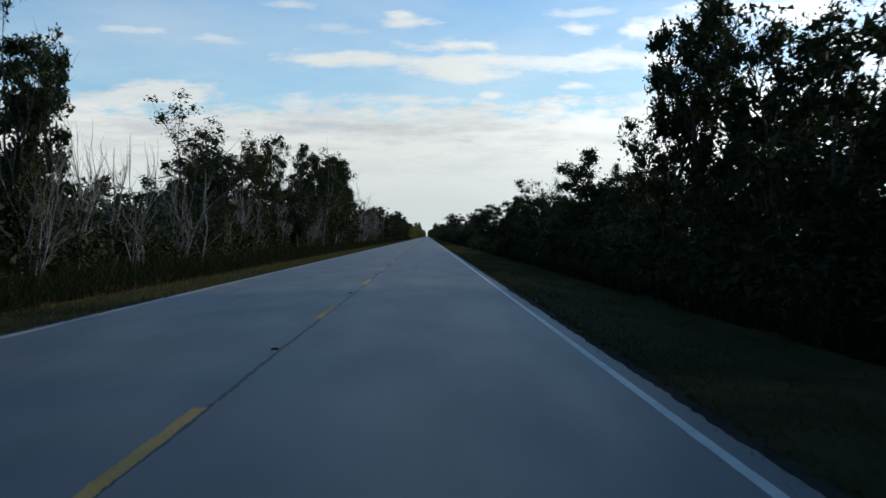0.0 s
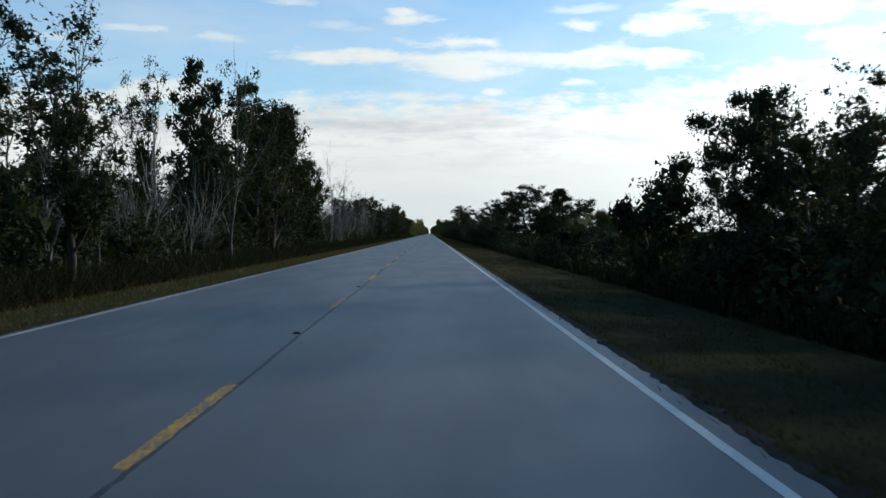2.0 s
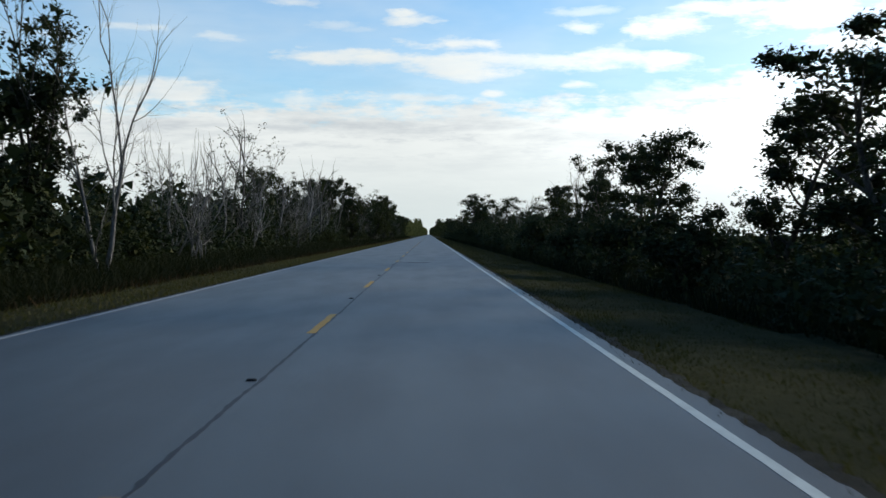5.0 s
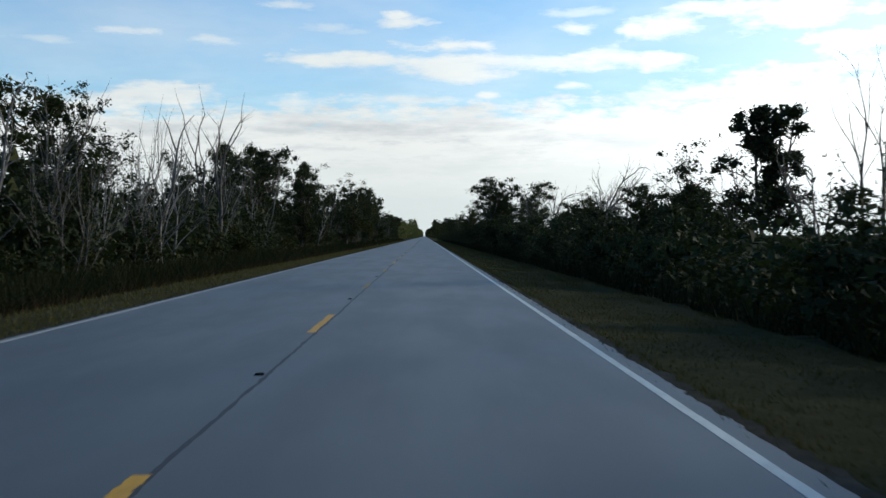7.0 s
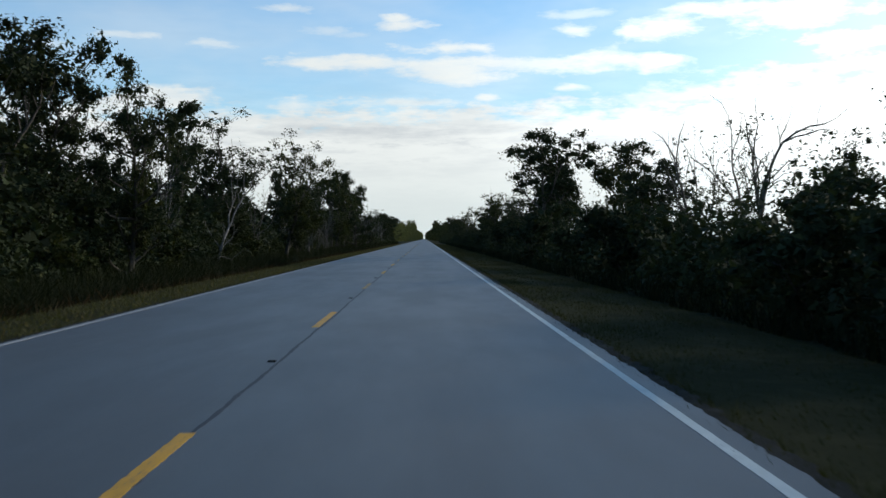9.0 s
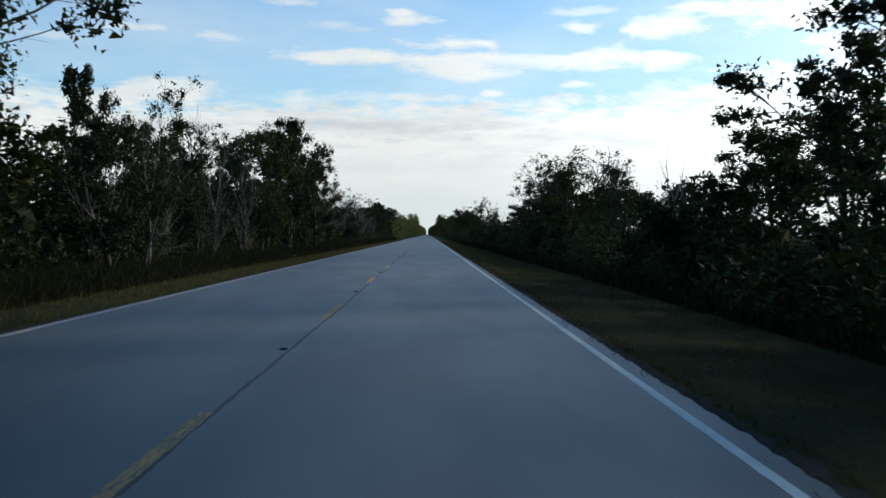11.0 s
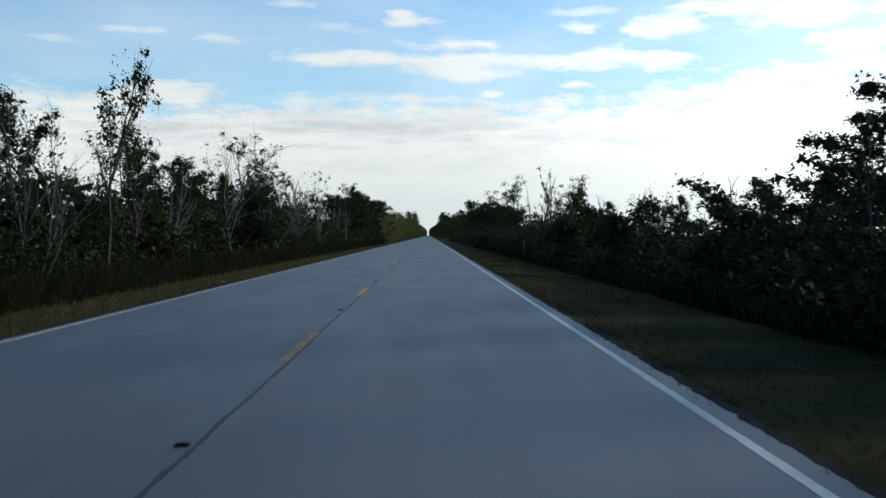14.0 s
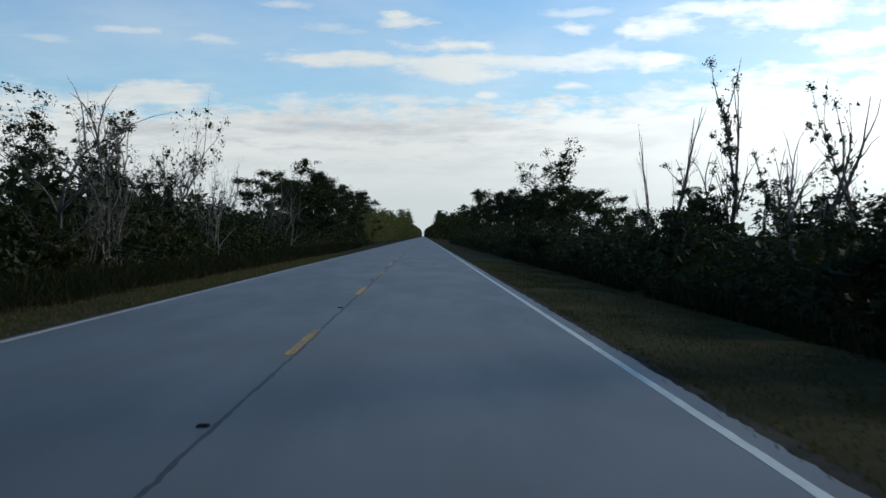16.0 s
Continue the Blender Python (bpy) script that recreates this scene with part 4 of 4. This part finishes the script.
put("dense", 12.6, 548.3, 4.3, 2.2, 174)
put("bare", -13.0, 558.0, 6.7, 1.5, 332)
put("dense", 13.0, 573.7, 4.8, 3.0, 91)
put("open", 15.0, 573.7, 9.8, 2.4, 297)
put("bare", -13.4, 580.1, 7.6, 1.6, 5)

put("dense", 12.4, 552.0, 4.8, 2.8, 93)
put("dense", 13.0, 562.0, 5.2, 2.9, 196)
put("dense", 12.2, 572.0, 4.6, 2.6, 84)

# ------------------------------------------------------------ undergrowth, grass and far woods
def domes(rng, spots, per, size, big=0.35):
    """Leaf tufts over the shells of many low bushes: spots are x, y, radius, height."""
    s = Soup()
    for x, y, r, h in spots:
        far = 0.62 if 0 < x < 9.2 else 0.72 if abs(x) < 12.4 else 1.0 if abs(x) < 22 else 1.7
        n = int(per * (0.7 if far >= 1 and (x > 0 or x < -16) else 1.5 if x > 0 and y < 92 else 1.15 if x > 0 else 1.0) / far ** 1.5 * r * (0.6 + 0.4 * h) * rng.uniform(0.7, 1.3))
        m = max(4, n // 19)
        d = rng.normal(size=(m, 3))
        d /= np.linalg.norm(d, axis=1)[:, None]
        d[:, 2] = np.abs(d[:, 2])
        d[:, 2] *= np.where(rng.uniform(size=m) < 0.55, rng.uniform(0.0, 1.0, m), 1.0)
        lump = 1 + 0.18 * np.sin(d[:, :1] * 5 + x) * np.cos(d[:, 1:2] * 4 + y)
        heart = d * lump * (r, r, h) * (1 - np.abs(rng.normal(0, 0.16, (m, 1))))
        wide = rng.uniform(size=n) < big
        near = 0.16 * min(1.6, max(0.8, far)) * np.where(wide, 0.55, 1.0)[:, None]
        pos = heart[rng.integers(0, m, n)] + rng.normal(0, 1, (n, 3)) * near * (1, 1, 0.8)
        pos[wide] *= 0.9
        pos[:, 2] = np.abs(pos[:, 2])
        pos += (x, y, ground_z(x) + 0.02)
        s.add(*leaf_tips(rng, pos, far * size * np.where(wide, 1.5, 1.0), 0.5))
        k = int((12 + 15 * h) * ((2.6 if y < 92 else 1.9) if 0 < x < 12 else 1.4 if abs(x) < 12 else 1.0 if abs(x) < 22 else 0.35))  # the dense shaded heart of the bush
        deep = ball(rng, k) * (r, r, h) * (0.66 if x > 0 else 0.76)
        deep[:, 2] = np.abs(deep[:, 2])
        s.add(*leaf_tips(rng, deep + (x, y, ground_z(x) + 0.1), np.full(k, 0.20 if 0 < x < 12 else 0.20 if x > -12.4 and x < 0 else 0.33 if x > -12.4 and x < 22 else 0.46), 0.8))
    return s


def stuff(name, soup, material, label):
    return tagged(new(name, soup.mesh(name, material)), label, "grass" if "grass" in name else "woods" if "woods" in name else "undergrowth", kind="stuff")


def right_height(y):
    """Height of the hedge of bushes along the right verge."""
    return float(np.interp(y, (0, 60, 86, 96, 160, 175, 200, 222, 240, 280, 290, 305, 345, 362, 375, 430, 460, 480, 520, 620),
                           (3.8, 3.5, 2.9, 1.9, 1.7, 2.8, 3.8, 3.8, 3.1, 3.2, 4.2, 4.2, 3.8, 3.4, 3.4, 3.6, 3.2, 3.2, 2.8, 3.8)))


def left_height(y):
    return float(np.interp(y, (0, 70, 84, 100, 118, 135, 180, 195, 215, 290, 305, 370, 385, 410, 432, 446, 520, 620), (4.6, 4.6, 4.8, 4.8, 4.6, 5.8, 5.8, 5.4, 5.6, 5.8, 5.8, 5.2, 5.0, 5.8, 5.6, 5.1, 5.4, 4.8)))


def make_thickets():
    rng = np.random.default_rng(17)
    spots = []
    # bushes before y 0, on both sides, are unseen and added to shade the start
    for y in np.concatenate([np.arange(-30, 640, 1.0), np.arange(640, 740, 2.0)]):
        h = right_height(y) + 0.55 + 0.35 * np.interp(y, (225, 245, 305, 320, 470, 490), (0, 1, 1, 0, 0, 1))
        spots.append((rng.uniform(8.3, 8.9) + 1.3 * (487 < y < 499), y, rng.uniform(0.8, 1.2), h * rng.uniform(0.6, 0.9)))
        spots.append((rng.uniform(9.6, 11.2), y, rng.uniform(1.0, 1.5), h * rng.uniform(0.8, 1.0)))
        if int(y) % 2:
            spots.append((rng.uniform(11.5, 14), y, rng.uniform(1.4, 2.0), h * rng.uniform(0.55, 0.8)))
    stuff("thicket", domes(rng, spots, 60, 0.13), M_LEAF, "dense dark green bushes along the verge")
    spots = []
    for y in np.concatenate([np.arange(-20, 640, 1.0), np.arange(640, 740, 2.0)]):
        h = left_height(y) + 0.8
        spots.append((-rng.uniform(11.2, 12.2), y, rng.uniform(0.8, 1.2), h * rng.uniform(0.3, 0.7)))
        spots.append((-rng.uniform(11.8, 13.2), y + 0.4, rng.uniform(0.9, 1.4), h * rng.uniform(0.65, 1.0)))
        spots.append((-rng.uniform(12.5, 15), y, rng.uniform(1.2, 1.8), h * rng.uniform(0.8, 1.1)))
        if int(y) % 2:
            spots.append((-rng.uniform(16, 20), y, rng.uniform(1.4, 2.2), h * rng.uniform(1.0, 1.3)))
    stuff("thicket", domes(rng, spots, 58, 0.13), M_LEAF, "dark bushes and saplings under the trees")
    # low scrub on the open marsh, thinning out with distance
    spots = []
    for _ in range(1500):
        x = 14 + 90 * rng.uniform() ** 1.6
        y = rng.uniform(80, 330)
        spots.append((x, y, rng.uniform(1.2, 2.6), rng.uniform(1.6, 2.9)))
    for _ in range(500):
        spots.append((rng.uniform(90, 420), rng.uniform(120, 900), rng.uniform(2, 4), rng.uniform(2.4, 4.6)))
    for _ in range(700):
        spots.append((-rng.uniform(22, 160), rng.uniform(40, 800), rng.uniform(1.8, 3.6), rng.uniform(2.5, 4.4)))
    stuff("marsh_scrub", domes(rng, spots, 18, 0.27), M_LEAF_OLIVE, "low green scrub spread over the marsh")


def make_far_woods():
    """Both rows of trees beyond the last single ones, down to the end of the road."""
    rng = np.random.default_rng(23)
    at = (720, 760, 820, 900, 960, 1035, 1060, 1600, 2600)
    # the left row's sunlit look is painted into its leaf colour
    for side, edge, tall, mat, label in ((-1, (9.5, 9.5, 9, 8.5, 3.4, 3.2, 5, 4, 2), (8.0, 8.6, 9, 10, 12.5, 13, 9, 10, 13), M_LEAF_FAR_LIT, "distant row of trees, sunlight and haze painted into yellow-green leaves"),
                                         (1, (9.5, 9.5, 9.2, 9.0, 6.4, 6.0, 7, 5, 2), (7.4, 8.0, 8.4, 9.5, 12, 12.5, 9, 10, 13), M_LEAF_OLIVE, "distant row of dark green trees")):
        s = Soup()
        y = 720.0
        while y < 2600:
            top = np.interp(y, at, tall) * rng.uniform(0.6, 1.15)
            n = int(np.interp(y, (720, 1200, 2600), (400, 150, 60)))
            big = np.interp(y, (720, 1200, 2600), (0.34, 0.8, 1.6))
            r = rng.uniform(1.8, 3.2)
            x = side * (np.interp(y, at, edge) + r + rng.uniform(0, 4) * (rng.uniform() < 0.6))
            p = ball(rng, n) * r * (1 + 0.1 * rng.normal(size=(n, 1)))
            h = top * rng.uniform(0, 1, n) ** 0.8
            k = np.sqrt(np.clip(1 - (np.clip(h / top - 0.6, 0, 1) / 0.42) ** 2, 0.02, 1)) * (1 + 0.35 * np.sin(h * 2.3 + x + p[:, 1]))
            p = np.stack([x + p[:, 0] * k, y + p[:, 1] * k, h + p[:, 2] * 0.12], 1)
            s.add(*leaf_tips(rng, p, np.full(n, big), 0.55))
            y += rng.uniform(1.4, 3.0) * np.interp(y, (720, 1200, 2600), (1, 1.6, 2.6))
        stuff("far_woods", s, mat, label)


def blades(rng, x0, x1, y0, y1, per_m2, tall, wide, name, material, label, lean=0.35):
    n = int((x1 - x0) * (y1 - y0) * per_m2)
    x, y = rng.uniform(x0, x1, n), rng.uniform(y0, y1, n)
    keep = rng.uniform(size=n) < 0.75 + 0.12 * np.sin(x * 2.1 + 2 * np.sin(y * 0.37)) + 0.13 * np.sin(y * 0.173 + 1.7 * np.sin(x * 1.1 + y * 0.11))
    x, y = x[keep], y[keep]
    n = len(x)
    z = np.interp(np.abs(x), (0, 3.9, 4.6, 7.3, 8.6, 10.5), (-0.05, -0.05, -0.09, -0.28, -0.70, -0.80))
    h = tall * rng.uniform(0.45, 1.2, n)
    a = rng.uniform(0, 6.28, n)
    tip = np.stack([x + rng.normal(0, lean, n) * h, y + rng.normal(0, lean, n) * h, z + h], 1)
    w = wide * rng.uniform(0.6, 1.4, n)
    dx, dy = np.cos(a) * w / 2, np.sin(a) * w / 2
    v = np.stack([np.stack([x - dx, y - dy, z - 0.03], 1), np.stack([x + dx, y + dy, z - 0.03], 1), tip], 1).reshape(-1, 3)
    ob = new(name, mesh_of(name, v, np.arange(3 * n).reshape(n, 3), material))
    return tagged(ob, label, "grass", kind="stuff")


make_thickets()
make_far_woods()
rng = np.random.default_rng(5)
blades(rng, 3.92, 7.7, 2, 540, 200, 0.045, 0.024, "verge_grass", M_BLADE, "short yellowish green grass on the verge", 0.6)
blades(rng, -7.2, -4.05, 8, 560, 70, 0.10, 0.035, "verge_grass", M_BLADE_PALE, "short yellowish green grass on the verge", 0.6)
blades(rng, 3.72, 4.10, 2, 500, 150, 0.10, 0.02, "edge_grass", M_BLADE, "grass fringe along the asphalt", 0.7)
blades(rng, -4.3, -3.92, 8, 520, 110, 0.10, 0.02, "edge_grass", M_BLADE, "grass fringe along the asphalt", 0.7)
blades(rng, -7.5, -6.7, 8, 600, 40, 0.32, 0.04, "dry_grass", M_DRY, "low rust-brown dry grass beside the verge", 0.5)
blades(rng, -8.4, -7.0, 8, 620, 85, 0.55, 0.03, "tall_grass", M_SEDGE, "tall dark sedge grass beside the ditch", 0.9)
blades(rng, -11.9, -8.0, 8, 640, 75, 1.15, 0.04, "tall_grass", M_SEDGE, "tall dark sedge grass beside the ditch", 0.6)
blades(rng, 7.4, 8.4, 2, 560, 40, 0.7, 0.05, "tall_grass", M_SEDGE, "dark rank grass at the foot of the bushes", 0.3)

draw = random.Random(12)
for y in range(24, 600, 6):  # grey saplings among the bushes
    if draw.random() < np.interp(y, (34, 36, 120, 126, 196, 204, 268, 276, 372, 378, 404, 408, 440, 446, 480), (0.4, 0.85, 0.85, 0.15, 0.15, 0.85, 0.85, 0.15, 0.15, 0.6, 0.6, 0.15, 0.15, 0.45, 0.35)):
        put("stems", -draw.uniform(11.0, 13.0), y + draw.uniform(-1.5, 1.5), left_height(y) + draw.uniform(-0.6, 1.1), 0, draw.uniform(0, 360))
for y in range(6, 560, 13):  # single bushes at the front
    put("shrub", draw.uniform(8.6, 9.4) + 1.5 * (480 < y < 505), y + draw.uniform(-4, 4), right_height(y) * draw.uniform(0.55, 0.85), 0, draw.uniform(0, 360))
    put("shrub", -draw.uniform(11.3, 12.3), y + 20 + draw.uniform(-4, 4), draw.uniform(1.4, 2.6), 0, draw.uniform(0, 360))
put("palm", 10.5, 110.7, 2.4, 0, 20)
put("palm", 10.5, 114.5, 2.6, 0, 140)
put("palm", 11.2, 112.4, 2.2, 0, 70)

# second row behind the thick stretches, and the trees far down the road; rows from y -30 add unseen shade trees at the
# start
behind = Woods()
for side, y0, y1, x0, x1, low, high, step in ((1, -30, 30, 10.8, 14, 4.8, 6.2, 2.6), (1, 30, 58, 10.8, 14, 3.4, 4.6, 3), (1, 384, 426, 11.5, 15, 3.4, 4.6, 4), (1, 164, 182, 14, 17, 3.5, 5.0, 4), (1, 56, 90, 11, 14, 3.4, 4.4, 3), (1, 250, 304, 12, 15, 2.7, 3.6, 3), (1, 436, 464, 12, 14.5, 2.8, 3.7, 3), (1, 486, 548, 12, 15, 2.3, 2.9, 3.5),
                                              (-1, -30, 20, 11, 15, 6.0, 9.0, 3), (-1, 30, 70, 15, 19, 4.0, 5.2, 4.5), (-1, 84, 130, 15, 19, 4.5, 6.0, 5), (-1, 132, 190, 14, 18, 6.0, 8.0, 4),
                                              (-1, 300, 376, 15, 19, 5.0, 6.5, 5), (-1, 378, 436, 12.5, 16, 4.5, 6.0, 4)):
    y = y0
    while y < y1:
        behind.put("back", side * draw.uniform(x0, x1), y, draw.uniform(low, high), 2.4, draw.uniform(0, 360))
        y += step * draw.uniform(0.7, 1.3)
behind.put("open", -14.4, 616.4, 10.8, 2.9, 128)
behind.put("dense", -13.0, 582.0, 7.6, 2.9, 353)
behind.put("dense", -12.2, 590.0, 9.0, 2.9, 271)
behind.put("dense", -13.6, 600.0, 6.9, 2.7, 127)
behind.put("dense", -12.6, 612.0, 9.3, 3.1, 57)
behind.put("dense", -14.0, 622.0, 8.4, 3.1, 194)
behind.put("dense", -13.0, 634.0, 9.8, 2.8, 6)
behind.put("dense", -12.4, 645.0, 10.6, 2.6, 93)
behind.put("dense", -13.6, 656.0, 10.0, 3.0, 81)
behind.put("dense", -12.8, 668.0, 10.4, 2.3, 316)
behind.put("dense", -13.4, 682.0, 9.4, 2.3, 0)
behind.put("dense", -12.8, 697.0, 10.5, 2.2, 110)
behind.put("dense", -13.2, 714.0, 10.0, 2.4, 85)
behind.put("dense", -13.0, 735.0, 9.8, 3.2, 276)
behind.put("dense", 13.0, 584.0, 6.0, 2.5, 169)
behind.put("dense", 12.4, 596.0, 6.2, 2.8, 1)
behind.put("dense", 13.2, 606.0, 6.0, 2.9, 33)
behind.put("dense", 12.6, 618.0, 7.2, 3.0, 246)
behind.put("dense", 13.4, 630.0, 7.9, 2.4, 241)
behind.put("dense", 12.6, 643.0, 8.1, 2.3, 11)
behind.put("dense", 13.2, 657.0, 9.0, 2.6, 206)
behind.put("dense", 12.8, 672.0, 7.6, 3.0, 187)
behind.put("dense", 13.4, 690.0, 8.4, 3.0, 231)
behind.put("dense", 13.0, 712.0, 8.2, 2.4, 100)
behind.done("dark broadleaf woods behind the first row and far down the road")

# ------------------------------------------------------------ small things on the verge and the road
def marker_post(x, y, tall):
    """A weathered round post with a slanted top."""
    s = Soup()
    base = ground_z(x)
    s.tube([(x, y, base - 0.3), (x, y, base + tall * 0.5), (x + 0.01, y, base + tall - 0.03), (x + 0.012, y, base + tall)], [0.06, 0.06, 0.058, 0.045], 10)
    s.tube([(x + 0.012, y, base + tall), (x + 0.012, y, base + tall + 0.004)], [0.045, 0.001], 10)
    tagged(new("marker_post", s.mesh("marker_post", M_GREY_DARK, True)), "weathered grey wooden post at the edge of the bushes", "post")


def fallen_branch(x, y, length, turn, seed):
    rng = np.random.default_rng(seed)
    s = Soup()
    main = bend(rng, (x, y, ground_z(x) + 0.10), (math.cos(turn), math.sin(turn), 0.12), length, 6, 0.12, 0.0)
    s.tube(main, np.linspace(0.028, 0.012, 6), 6)
    for k in (2, 3, 4):
        s.tube(bend(rng, main[k], rng.normal(size=3) + (0, 0, 0.5), length * 0.35, 3, 0.15, 0.0), (0.014, 0.010, 0.006), 4)
    tagged(new("fallen_branch", s.mesh("fallen_branch", M_PALE, True)), "bleached fallen branch lying in the grass", "branch")


def litter(x, y, z, size, seed):
    """A crumpled scrap."""
    rng = np.random.default_rng(seed)
    bm = bmesh.new()
    bmesh.ops.create_icosphere(bm, subdivisions=2, radius=size)
    for v in bm.verts:
        v.co *= 1 + rng.normal(0, 0.16)
        v.co.z *= 0.55
    me = bpy.data.meshes.new("litter")
    bm.to_mesh(me)
    me.materials.append(M_PALE)
    ob = tagged(new("litter", me), "small crumpled pale scrap on the verge", "litter")
    ob.location = (x, y, z + size * 0.4)


def stain(name, x, y, half_x, half_y, seed, label):
    """A thin dark patch with a ragged rim, on the road."""
    rng = np.random.default_rng(seed)
    n = 22
    th = np.arange(n) * 2 * np.pi / n
    r = 1 + rng.normal(0, 0.22, n)
    rim = np.stack([np.cos(th) * r * half_x, np.sin(th) * r * half_y, np.full(n, 0.0045)], 1)
    low = rim * (1.04, 1.04, 0) - (0, 0, 0.004)
    v = np.concatenate([[(0, 0, 0.005)], rim, low])
    i = np.arange(n)
    j = (i + 1) % n
    f = np.concatenate([np.stack([np.zeros(n, int), 1 + i, 1 + j], 1), np.stack([1 + i, 1 + n + i, 1 + n + j], 1), np.stack([1 + i, 1 + n + j, 1 + j], 1)])
    ob = part(name, mesh_of(name, v, f, M_JOINT), bpy.data.objects["road"], label)
    ob.location = (x, y, 0)


def dead_leaf(x, y, turn, seed):
    rng = np.random.default_rng(seed)
    s = Soup()
    for k in range(2):
        c, q = math.cos(turn + k), math.sin(turn + k)
        a, b = np.array((c, q, 0)) * 0.10, np.array((-q, c, 0)) * 0.035
        p = np.array((x + 0.05 * k, y, 0.012))
        s.add(np.array([p - a, p + b + (0, 0, 0.02), p + a + (0, 0, 0.03), p - b + (0, 0, 0.015)]), [[0, 1, 2, 3]])
    tagged(new("dead_leaf", s.mesh("dead_leaf", M_BARK)), "curled brown dead leaf on the asphalt", "leaf")


M_PALE = barky("bleached_wood", (0.42, 0.41, 0.38), (0.62, 0.60, 0.56))
marker_post(8.15, 494.0, 1.50)
fallen_branch(-7.6, 398.8, 0.75, 0.3, 1)
fallen_branch(-9.3, 172.0, 1.1, 1.0, 2)
litter(-4.7, 452.8, -0.09, 0.05, 3)
stain("tar_patch", 1.16, 198.7, 0.42, 0.05, 4, "dark crack sealed with tar")
stain("tar_patch", 0.35, 199.6, 0.30, 0.04, 5, "dark crack sealed with tar")
for k in range(3):
    stain("oil_stain", 1.48 + 0.04 * k, 458.2 + 0.1 * k, 0.010, 0.22 - 0.04 * k, 6 + k, "dark streak of oil")
dead_leaf(0.1, 109.6, 1.2, 9)
